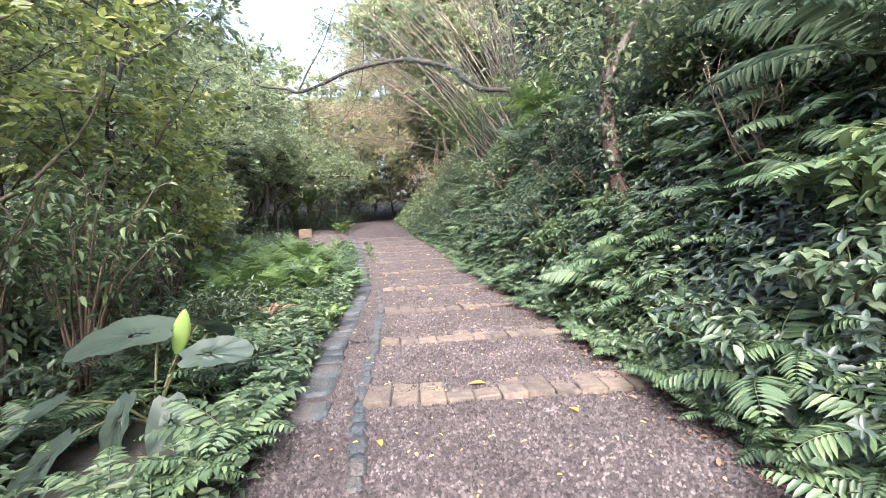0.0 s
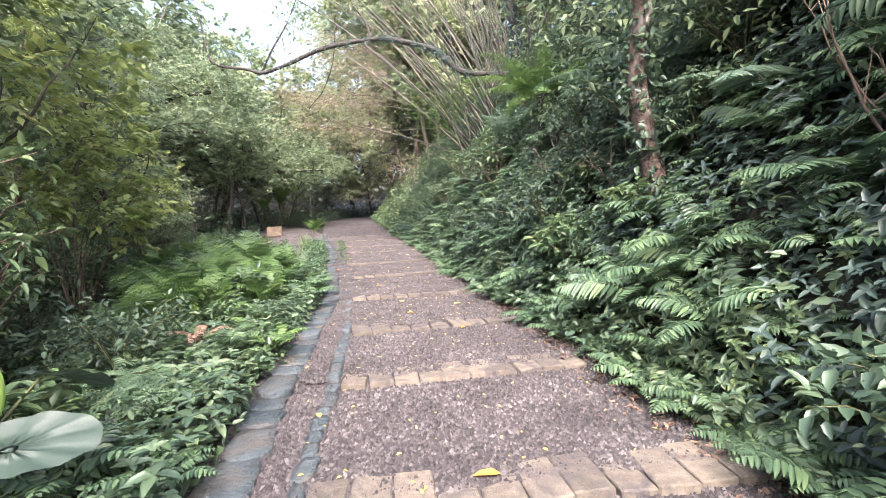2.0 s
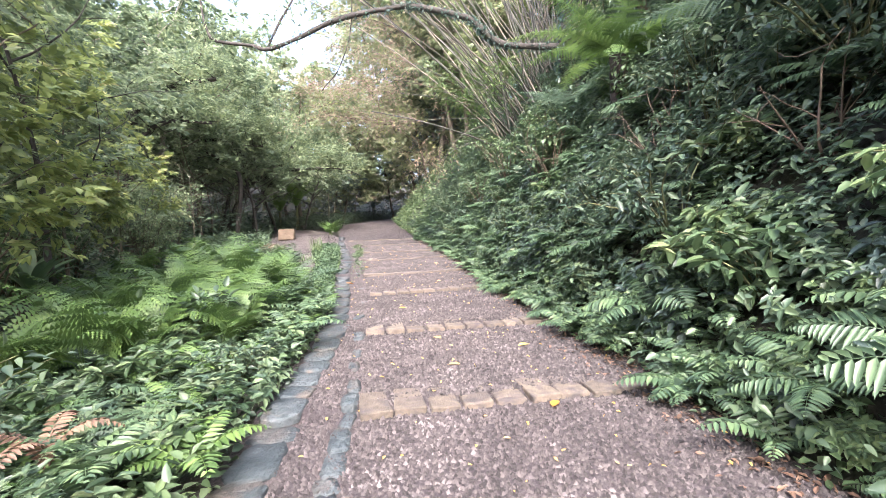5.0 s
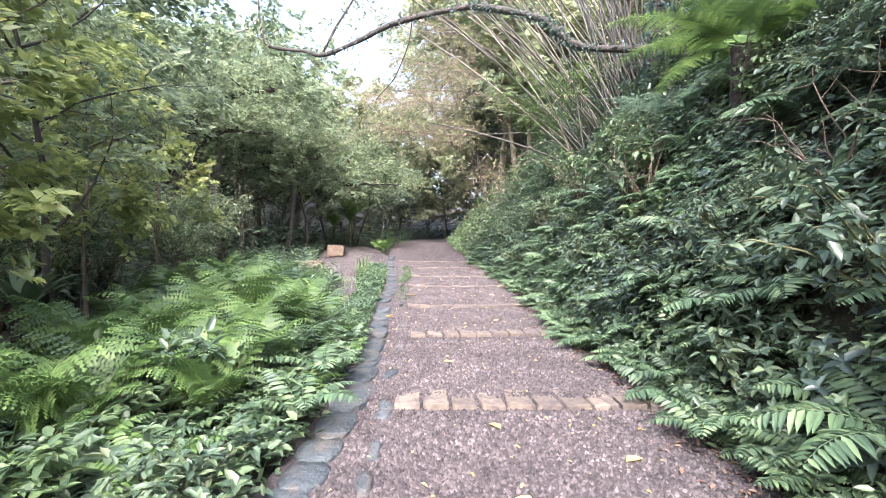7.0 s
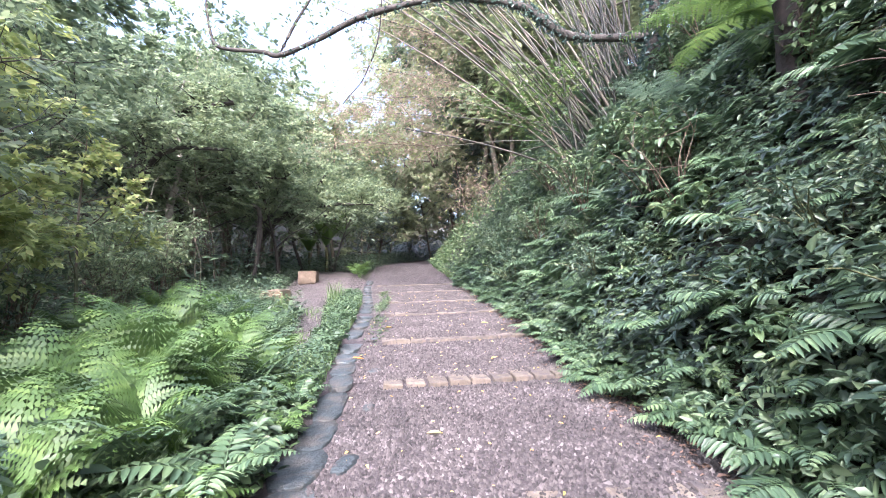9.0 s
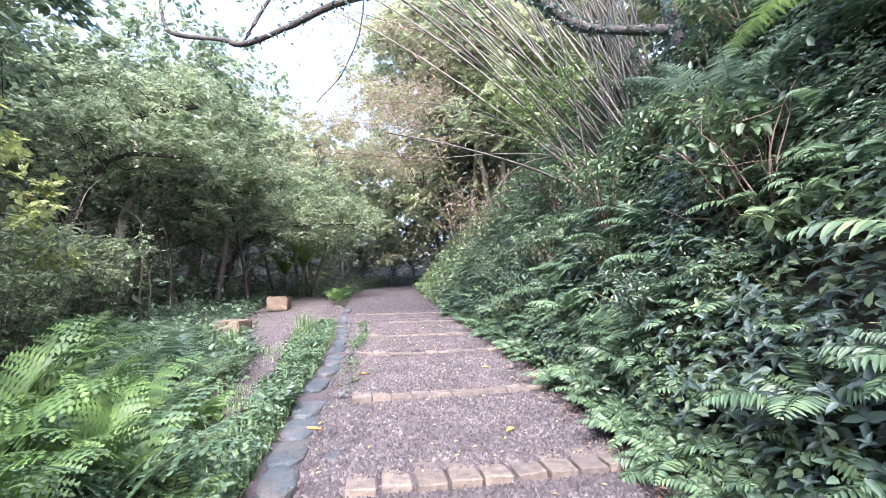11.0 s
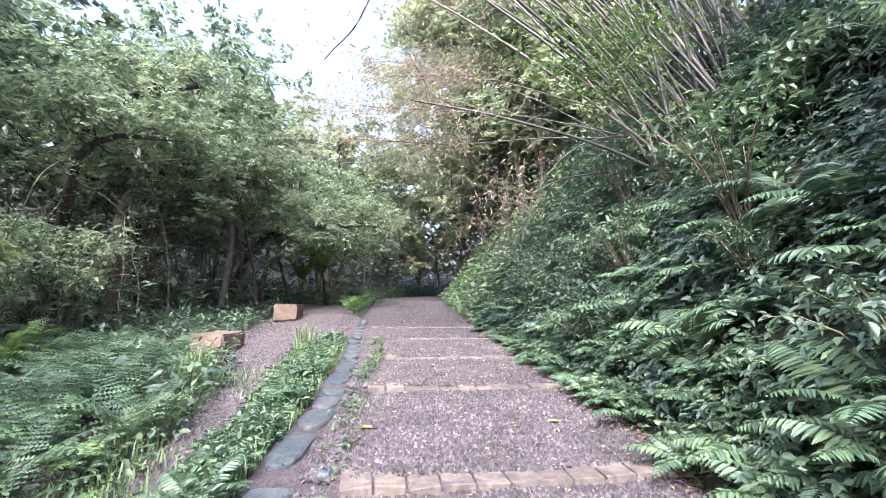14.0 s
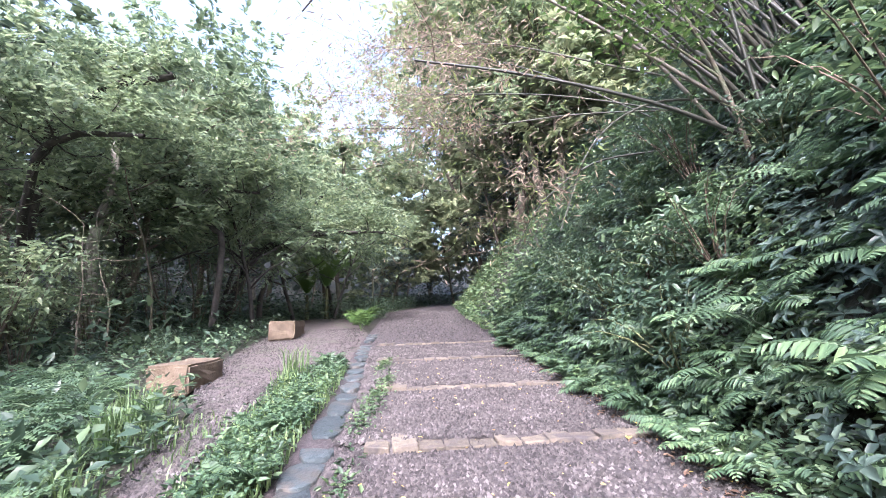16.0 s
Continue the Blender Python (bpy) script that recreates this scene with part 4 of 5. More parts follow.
mid_w = [tree("spreading evergreen tree over the clearing", 71, 8.5, 0.34, 4.2, M_BARKDARK, G_CANOPY, 6500, 0.21, 0.13, (0.2, -0.1), 14, 0.55, big=False),
         tree("tall evergreen tree with dense crown", 72, 13, 0.3, 4.2, M_BARK, G_CANOPY, 6500, 0.31, 0.17, (0.05, 0), 15, 0.7, big=False),
         tree("low dark understorey tree", 73, 6.0, 0.35, 2.7, M_BARK, G_DARK, 3000, 0.22, 0.09, (0.1, -0.1), 12, 0.6, big=False),
         tree("tall pale-trunked forest tree", 74, 15, 0.4, 4.6, M_BARKPALE, G_CANOPY, 6000, 0.33, 0.16, (0.0, 0.05), 14, 0.7, big=False)]
plant(mid_w, [(0, -13.0, 29.5, 1.0, 0.3), (0, -11.5, 33.5, 1.0, 2.0), (0, -8.6, 35.5, 0.85, 4.0), (0, -15, 27, 1.1, 1.0), (0, -8.3, 40.5, 0.9, 5.2), (0, -12.2, 20.5, 0.95, 3.3), (0, -8.4, 31.0, 0.75, 5.6), (0, -7.4, 37.4, 0.75, 1.5),
              (1, -14, 36, 1.0, 1.0), (1, -19, 30, 1.1, 2.0), (1, -22, 23, 1.1, 3.0), (1, -13.5, 17, 1.0, 4.4), (1, -26, 37, 1.2, 0.3), (1, -17, 43, 1.1, 5.0), (1, -12, 50, 1.0, 2.2),
              (2, -17, 33, 1.1, 2.9), (2, -16, 22, 1.1, 5.5), (2, -20, 27, 1.1, 0.9), (2, -6.8, 44, 0.9, 2.0),
              (2, -14.5, 38.5, 1.0, 4.9), (2, -10.8, 43.5, 1.0, 1.7), (2, -21, 36, 1.2, 3.0), (2, -24, 29, 1.2, 3.0), (2, -7.2, 47.5, 1.0, 0.4), (2, -5.8, 53, 1.0, 1.4), (2, 2.2, 43.5, 0.9, 2.4), (2, 1.6, 50, 1.0, 3.4), (2, 3.0, 38.5, 0.8, 5.4), (2, -4.0, 57.5, 1.1, 3.0), (2, 1.5, 58.5, 1.1, 0.0),
              (1, -9.5, 46, 1.05, 3.4), (1, -15.5, 47, 1.2, 0.6), (1, -24, 44, 1.35, 4.4), (1, -31, 33, 1.35, 1.9), (1, -30, 20, 1.2, 1.1), (1, 5.6, 41, 0.9, 2.9),
              (3, -17.5, 34.5, 0.95, 0), (3, -15.5, 31, 0.9, 2.0), (3, -23, 31, 1.0, 4.0), (3, -28, 26, 1.2, 1.0), (3, -20, 18, 1.0, 5.0), (1, 3.8, 33, 0.95, 1.0), (3, 6.2, 37, 1.1, 2.0), (1, 2.6, 37.5, 1.35, 5.0), (1, 2.9, 42, 1.45, 0.4), (3, 2.8, 45, 1.0, 3.0), (3, 7.5, 45, 1.15, 4.0),
              (3, -13.5, 41, 1.15, 1.7), (3, -18.5, 39, 1.3, 0.7), (1, -17.5, 25, 1.15, 3.7), (1, -11.5, 28.5, 0.9, 5.7)])

east = [tree("bank tree with dark trunk and dense green crown", 81, 9, 0.25, 3.2, M_BARKDARK, G_CANOPY, 7500, 0.19, 0.12, (-0.12, 0), 13, big=False),
        tree("tall dark evergreen on top of the bank", 82, 12, 0.3, 3.6, M_BARK, G_DARK, 6500, 0.26, 0.15, (-0.05, 0), 14, big=False)]
plant(east, [(0, 5.9, 5.6, 0.8, 0), (0, 6.6, 9.8, 0.9, 1.5), (0, 6.8, 17.5, 0.9, 3), (0, 8.8, 13.5, 1, 4.4), (0, 9.0, 0.0, 0.9, 2), (0, 10.5, 23.5, 0.9, 5),
             (1, 8.4, 7.2, 1, 0.5), (1, 9.8, 10.6, 1, 2.5), (1, 8.6, 16.2, 1, 3.5), (1, 10.4, 20.5, 1.1, 4.5), (1, 12.0, 2.2, 1, 1.0), (1, 11.5, 28.5, 0.9, 5.5), (1, 12.5, 25.0, 1, 0)])

# far trees wear the paled leaf colour in place of real haze
far = [tree("forest tree beyond the path, its green paled by painted haze", 91, 13, 0.2, 4.6, M_BARK, G_FAR, 6000, 0.5, 0.16, (0.05, 0), 15, 0.7, big=False),
       tree("rounded tree in the distance, its green lightened for haze", 92, 9, 0.12, 3.8, M_BARK, G_FAR, 4800, 0.4, 0.12, (-0.08, 0), 13, 0.7, big=False)]
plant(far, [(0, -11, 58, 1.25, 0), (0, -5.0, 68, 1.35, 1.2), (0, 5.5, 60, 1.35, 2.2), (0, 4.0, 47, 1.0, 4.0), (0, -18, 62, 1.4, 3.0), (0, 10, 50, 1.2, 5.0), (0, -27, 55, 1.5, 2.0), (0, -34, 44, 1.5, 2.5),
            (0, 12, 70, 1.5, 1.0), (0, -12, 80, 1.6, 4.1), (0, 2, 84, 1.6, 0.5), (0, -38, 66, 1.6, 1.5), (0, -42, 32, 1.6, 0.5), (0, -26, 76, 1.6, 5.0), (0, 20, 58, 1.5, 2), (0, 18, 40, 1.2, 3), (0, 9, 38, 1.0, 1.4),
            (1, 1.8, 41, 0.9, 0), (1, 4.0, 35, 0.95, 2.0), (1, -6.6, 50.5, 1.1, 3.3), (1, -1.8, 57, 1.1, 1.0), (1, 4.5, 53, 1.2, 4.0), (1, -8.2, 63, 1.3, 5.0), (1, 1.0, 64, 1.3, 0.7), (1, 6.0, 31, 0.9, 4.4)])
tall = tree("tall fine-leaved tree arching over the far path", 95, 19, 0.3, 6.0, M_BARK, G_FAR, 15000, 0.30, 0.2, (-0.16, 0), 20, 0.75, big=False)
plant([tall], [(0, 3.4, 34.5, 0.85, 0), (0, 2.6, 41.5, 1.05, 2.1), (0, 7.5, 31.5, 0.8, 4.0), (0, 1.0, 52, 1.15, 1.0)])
# unseen trees behind the start of the walk; nearest ones added to shade the left
plant([copy_thing(near_w[0], at(-3, -6, -0.2)), copy_thing(mid_w[1], at(4, -9, 0))], [(0, -4.0, -7, 1, 0.3), (0, -3.4, -1.4, 1.0, 1.3), (0, -4.0, 0.9, 1.0, 2.2), (0, -2.8, -3.6, 1.1, 4.3), (1, -11, -8, 0.8, 2), (1, -2, -24, 0.9, 4), (0, -7, -2, 1, 3)])


# the big tree on the bank whose limb reaches over the path
over = thing("leaning_tree", "ivy-covered dark tree with a long bare limb arching over the path", "tree")
tl = smooth_line([(5.3, 18.6, 4.2), (5.15, 18.6, 5.8), (5.05, 18.65, 7.0), (5.15, 18.6, 8.4), (4.9, 18.8, 10.5), (5.2, 19.2, 13)], 20)
part("trunk", Geo().add(*tube(tl, np.linspace(0.24, 0.12, 20), 10)), M_BARKDARK, over, smooth=True)
ll = smooth_line([(5.1, 18.6, 7.0), (4.71, 18.6, 6.97), (3.23, 18.7, 7.08), (2.6, 18.8, 7.55), (2.16, 18.9, 7.95), (0.9, 19.0, 8.28), (0.12, 19.1, 8.37), (-1.72, 19.3, 8.1), (-3.0, 19.5, 7.62), (-4.0, 19.7, 7.36),
                  (-4.5, 19.75, 7.5), (-5.57, 19.8, 7.66), (-5.85, 19.85, 8.0), (-6.0, 19.9, 8.6), (-6.1, 20, 9.2), (-6.25, 20, 9.8)], 60)
part("limb", Geo().add(*tube(ll, np.interp(np.arange(60), [0, 20, 38, 50, 59], [0.105, 0.085, 0.058, 0.036, 0.02]) * (1 + 0.10 * np.sin(np.arange(60) * 1.7) + 0.08 * np.sin(np.arange(60) * 0.73)), 9)), M_BARKDARK, over, "long dark mossy limb", smooth=True)
rs = np.random.RandomState(31)
up = [smooth_line([ll[24], ll[24] + (-0.2, 0.1, 0.7), ll[24] + (-0.7, 0.2, 1.5), ll[24] + (-0.8, 0.2, 2.8)], 12),
      smooth_line([(-1.3, 19.6, 9.4), (-1.48, 20, 7.98), (-1.78, 20, 7.1), (-2.0, 20.0, 6.68), (-2.38, 20.0, 6.26), (-2.71, 20.0, 5.78)], 14)[:12],
      smooth_line([(-4.0, 19.7, 7.4), (-3.6, 19.7, 8.2), (-3.0, 19.7, 9.2), (-2.4, 19.6, 10.6)], 12)]
for k, u in enumerate(up):
    part("branch" if k != 1 else "vine", Geo().add(*tube(u, np.linspace(0.05 if k != 1 else 0.02, 0.012, 12), 6)), M_BARKDARK, over)
n = 2600
t = rs.uniform(0, 19, n)
base = np.stack([np.interp(t, np.arange(20), tl[:, c]) for c in range(3)], -1) + rnd(rs, n) * rs.uniform(0.18, 0.36, (n, 1))
L = rs.uniform(0.06, 0.13, n)
part("ivy", Geo().add(*leaves6(base, rnd(rs, n) + np.array([0, 0, -0.6]), rnd(rs, n) + np.array([0, 0, 0.5]), L, L * 0.75)), G_IVY, over, "dark ivy leaves")
n = 1900
t = np.clip(rs.normal(14, 9, n), 0, 40)
base = np.stack([np.interp(t, np.arange(60), ll[:, c]) for c in range(3)], -1) + rnd(rs, n) * rs.uniform(0.05, 0.16, (n, 1))
L = rs.uniform(0.05, 0.10, n)
part("ivy", Geo().add(*leaves6(base, rnd(rs, n) + np.array([0, 0, -0.6]), rnd(rs, n), L, L * 0.7)), G_IVY, over, "sparse epiphyte leaves along the limb")
tips = np.concatenate([up[0][5:], up[2][4:], ll[44:50]])
n = 700
base = tips[rs.randint(0, len(tips), n)] + rs.normal(0, 0.35, (n, 3))
L = rs.uniform(0.08, 0.16, n)
part("crown", Geo().add(*leaves6(base, rnd(rs, n) + np.array([0, 0, -0.5]), rnd(rs, n) + np.array([0, 0, 0.6]), L, L * 0.5)), G_CANOPY, over)

def gnarled(label, lines, leaves, leaf, mat, seed, spread, bark=None):
    """A tree with a few known crooked limbs: each limb a part, leaves round their outer halves."""
    rs = np.random.RandomState(seed)
    top = thing("gnarled_tree", label, "tree")
    tips = []
    for k, (r, pts) in enumerate(lines):
        ln = smooth_line(pts, 18)
        ln = ln + np.array([(noise.noise_vector(Vector(p) * 1.3 + Vector((seed, k, 0))) * 0.07)[:] for p in ln])
        part("trunk" if k == 0 else "limb", Geo().add(*tube(ln, np.linspace(r * 1.3, r * 0.5, 18), 7)), bark or M_BARKDARK, top)
        for q in range(9):
            j = rs.randint(6, 18)
            tw = limb_line(rs, ln[j], unit(rnd(rs, 1, 0.6)[0] + np.array([0, 0, 0.3])), rs.uniform(0.7, 1.8), 6, 0.25)
            part("branch", Geo().add(*tube(tw, np.linspace(r * 0.3, 0.01, 6), 4)), bark or M_BARKDARK, top)
            tips.append(tw[2:])
        tips.append(ln[11:])
    e = np.concatenate(tips)
    tagged(part("crown", Geo().add(*leaves4(*sprays(rs, e + np.array([0, 0.25, 0.45]), lines[0][1][0], leaves // 12, 12, spread * 1.1, leaf, 0.6, 0.48))), mat, top), kind="stuff")
    return top


gnarled("crooked dark tree with arching limbs at the clearing", [
    (0.16, [(-12.2, 25.6, 1.2), (-11.8, 25.2, 3.5), (-11.2, 24.8, 6.0), (-10.75, 24.6, 7.05), (-10.13, 24.6, 7.47), (-9.34, 24.6, 7.89), (-8.62, 24.6, 8.06), (-7.64, 24.6, 8.1)]),
    (0.09, [(-11.8, 25.2, 3.6), (-10.8, 24.2, 5.0), (-9.73, 23.5, 5.81), (-9.16, 23.5, 6.09), (-8.61, 23.5, 6.16), (-7.86, 23.5, 6.1), (-7.4, 23.5, 6.1)])], 11000, 0.16, G_CANOPY, 3, 0.5)
gnarled("dark crooked tree with low spreading limbs", [
    (0.085, [(-8.6, 28.4, 1.0), (-8.07, 28.0, 4.27), (-8.39, 28.0, 4.9), (-9.23, 28.0, 5.54), (-10.22, 28.0, 6.2), (-10.95, 28.0, 6.67), (-11.93, 28.0, 7.01)]),
    (0.07, [(-10.25, 28.0, 6.3), (-9.05, 28.0, 6.36), (-7.98, 28.0, 6.13), (-6.93, 28.0, 6.0)])], 10000, 0.17, G_CANOPY, 4, 0.55)
gnarled("leaning forked dark tree beyond the clearing", [
    (0.17, [(-10.9, 33.0, 1.5), (-10.08, 33.0, 3.74), (-9.15, 33.0, 4.93), (-7.98, 33.0, 5.44), (-7.18, 33.0, 6.31), (-6.63, 33.0, 7.27)]),
    (0.09, [(-8.9, 33.0, 5.0), (-8.47, 33.0, 5.1), (-6.96, 33.0, 5.54), (-5.26, 33.0, 5.63), (-3.91, 33.0, 5.55)]),
    (0.10, [(-9.4, 33.4, 1.8), (-9.1, 33.3, 3.6), (-7.6, 33.2, 5.2), (-6.4, 33.2, 5.0)])], 11000, 0.18, G_CANOPY, 5, 0.7)
gnarled("pale-barked slim tree in the dark understorey", [
    (0.17, [(-11.55, 27.0, 1.0), (-11.5, 27.0, 3.0), (-11.5, 27.0, 4.57), (-11.2, 27.2, 6.5), (-11.6, 27.4, 9.0)])], 1500, 0.18, G_CANOPY, 6, 0.7, M_BARKPALE)


sap = []
for k in range(3):
    top_ = thing("sapling", "thin bare grey-brown sapling in the shaded understorey", "tree", group="understorey saplings")
    rs2 = np.random.RandomState(200 + k)
    ln = limb_line(rs2, (0, 0, -0.2), (rs2.normal(0, 0.25), rs2.normal(0, 0.2), 1), 4.5, 9, 0.12)
    part("stem", Geo().add(*tube(ln, np.linspace(0.035, 0.012, 9), 6)), M_BARK, top_)
    for q in range(5):
        part("branch", Geo().add(*tube(limb_line(rs2, ln[rs2.randint(3, 9)], unit(rnd(rs2, 1, 0.4)[0] + np.array([0, 0, 0.5])), 1.5, 5, 0.2), np.linspace(0.018, 0.005, 5), 4)), M_BARK, top_)
    base = ln[rs2.randint(4, 9, 160)] + rs2.normal(0, 0.5, (160, 3))
    L = rs2.uniform(0.08, 0.16, 160)
    tagged(part("foliage", Geo().add(*leaves4(base, rnd(rs2, 160, 0.5), np.array([0, 0, 1.0]) + rnd(rs2, 160) * 0.5, L, L * 0.5)), G_CANOPY, top_), kind="stuff")
    sap.append(top_)
rs = np.random.RandomState(33)
for k in range(3):
    ms = []
    for q in range(16):
        y = rs.uniform(19, 38)
        x = float(np.interp(y, SY, SO)) - rs.uniform(1.8, 10)
        ms.append(at(x, y, float(land(x, y)), rs.uniform(0, 6.3), rs.uniform(0.7, 1.3), rs.uniform(0, 0.35), rs.uniform(0, 6.3)))
    scatter(sap[k], ms)


# the lichen-spotted tree on the bank near the start
red = thing("bank_tree", "leaning reddish-brown tree with pale lichen patches on the bank", "tree")
rl = smooth_line([(3.58, 7.62, 1.6), (3.5, 7.63, 1.96), (3.42, 7.72, 2.6), (3.36, 7.78, 3.27), (3.42, 7.8, 3.9), (3.5, 7.9, 4.6), (3.4, 8.0, 6.2), (3.6, 8.2, 8.0)], 26)
part("trunk", Geo().add(*tube(rl, np.interp(np.arange(26), [0, 5, 14, 25], [0.16, 0.125, 0.105, 0.05]), 10)), M_BARKRED, red, smooth=True)
fk = smooth_line([(3.41, 7.78, 3.75), (3.55, 7.75, 4.15), (3.85, 7.7, 4.7), (4.3, 7.7, 5.8), (4.5, 7.8, 7.2)], 16)
part("branch", Geo().add(*tube(fk, np.linspace(0.075, 0.04, 16), 8)), M_BARKPALE, red, "pale grey lichened branch", smooth=True)
sp = np.concatenate([rl[16:], fk[6:]])
n = 5000
base = sp[rs.randint(0, len(sp), n)] + rs.normal(0, 0.75, (n, 3)) * np.array([1.2, 1.2, 0.8])
L = rs.uniform(0.07, 0.14, n)
part("crown", Geo().add(*leaves6(base, rnd(rs, n, 0.5) + np.array([0, 0, -0.3]), rnd(rs, n) * 0.6 + np.array([0, 0, 1]), L, L * 0.45)), G_CANOPY, red)
n = 1100
base = rl[rs.randint(2, 22, n)] + rnd(rs, n) * rs.uniform(0.1, 0.28, (n, 1))
L = rs.uniform(0.06, 0.12, n)
tagged(part("climber", Geo().add(*leaves6(base, rnd(rs, n) + np.array([0, 0, -0.6]), rnd(rs, n), L, L * 0.6)), G_SHRUB, red, "climbing leaves on the trunk"), kind="stuff")


# ---- tree ferns ----
def tree_fern(x, y, z0, z1, meshes, mat, count, size, label, seed, tilt=(-0.15, 0.35), r=0.16):
    rs = np.random.RandomState(seed)
    top = thing("tree_fern", label, "tree fern", at(x, y, z0))
    h = z1 - z0
    line = smooth_line([(0.05, 0, -0.4), (0, 0, 0.2), (0.03, 0.02, h * 0.6), (0, 0, h)], 14)
    rad = np.interp(np.arange(14), [0, 5, 13], [r * 1.25, r, r * 0.8]) * rs.uniform(0.9, 1.1, 14)
    part("trunk", Geo().add(*tube(line, rad, 11)), M_FIBRE, top, "dark fibrous trunk")
    for k in range(count):
        a = 2 * math.pi * (k + rs.uniform(-0.3, 0.3)) / count
        m = Matrix.Translation((0, 0, h)) @ Matrix.Rotation(a, 4, "Z") @ Matrix.Rotation(-rs.uniform(*tilt), 4, "Y") @ Matrix.Rotation(rs.uniform(-0.2, 0.2), 4, "X") @ Matrix.Scale(size * rs.uniform(0.85, 1.1), 4)
        part("frond", meshes[k % len(meshes)], mat, top, m=m)
    return top


tree_fern(4.4, 13.9, 3.0, 4.85, F_TREEB, G_BRIGHT, 10, 0.88, "tree fern with dark fibrous trunk and bright spreading fronds", 1, (-0.25, 0.25), 0.19)
tree_fern(5.0, 5.2, 3.2, 3.4, F_PALM, G_TREEFERN, 10, 1.15, "tree fern with grey-green arching fronds on the bank", 2, (-0.1, 0.3))
tree_fern(5.3, 7.5, 3.9, 4.2, F_TREE, G_TREEFERN, 10, 1.0, "large tree fern with drooping grey-green fronds", 3)
drooper = tree_fern(4.7, 7.3, 2.5, 2.6, F_PALM, G_TREEFERN, 8, 1.0, "tree fern with long drooping fronds beside the tree", 4, (-0.4, 0.1))
part("frond", F_TREE[0], G_TREEFERN, drooper, m=Matrix.Translation((0, 0, 0.1)) @ Matrix.Rotation(3.0, 4, "Z") @ Matrix.Rotation(1.05, 4, "Y") @ Matrix.Scale(0.8, 4))
tree_fern(4.3, 4.2, 2.5, 2.62, F_PALM, G_TREEFERN, 10, 1.05, "tree fern with grey-green arching fronds on the bank", 9, (-0.15, 0.25))
tree_fern(5.3, 6.3, 3.7, 4.4, F_TREE, G_TREEFERN, 10, 1.05, "large tree fern with drooping grey-green fronds", 10, (-0.2, 0.2))
tree_fern(5.2, 10.4, 3.5, 4.0, F_TREE, G_TREEFERN, 9, 1.0, "tree fern with layered green fronds", 5)
tree_fern(4.6, 16.6, 3.4, 4.2, F_TREE, G_TREEFERN, 9, 0.85, "tree fern with layered green fronds", 6)
tree_fern(4.1, 19.6, 3.6, 3.9, F_PALM, G_TREEFERN, 8, 0.8, "tree fern with grey-green arching fronds on the bank", 7)
tree_fern(3.6, 17.3, 2.6, 2.8, F_PALM, G_TREEFERN, 8, 0.7, "tree fern with grey-green arching fronds on the bank", 8)


# ---- bamboo ----
rs = np.random.RandomState(51)
bam = thing("bamboo_clump", "fan of thin leaning bamboo culms on top of the bank", "bamboo")
tips = []
for k in range(74):
    f = k / 73
    bx, by = 4.2 + 2.4 * f + rs.normal(0, 0.25), 20.6 + 1.6 * f + rs.normal(0, 0.4)
    bz = float(land(bx, by)) - 0.1
    side = -0.75 + 0.85 * f + rs.normal(0, 0.22)
    L = rs.uniform(7.5, 12)
    d = unit(np.array([side, rs.uniform(-0.15, 0.45), 1.15]))
    s = np.linspace(0, 1, 9)[:, None]
    line = np.array([bx, by, bz]) + d * s * L + np.array([side * 1.0, 0, -0.9]) * (s**2.4) * L * 0.12
    part("culm", Geo().add(*tube(line, np.linspace(0.036, 0.012, 9) * rs.uniform(0.7, 1.2), 5)), M_CULM if rs.uniform() < 0.8 else M_CULMDRY, bam)
    tips.append(line[5:])
tips = np.concatenate(tips)
n = 1800
base = tips[rs.randint(0, len(tips), n)] + rs.normal(0, 0.55, (n, 3))
L = rs.uniform(0.12, 0.24, n)
part("foliage", Geo().add(*leaves4(base, rnd(rs, n, 0.5) + np.array([-0.2, 0, -0.8]), rnd(rs, n), L, L * 0.16)), G_DRY, bam, "tan dry bamboo leaves")
n = 700
base = tips[rs.randint(0, len(tips), n)] + rs.normal(0, 0.6, (n, 3))
L = rs.uniform(0.12, 0.22, n)
part("foliage", Geo().add(*leaves4(base, rnd(rs, n, 0.5) + np.array([0, 0, -0.5]), rnd(rs, n), L, L * 0.18)), G_YELLOW, bam, "green bamboo leaves")


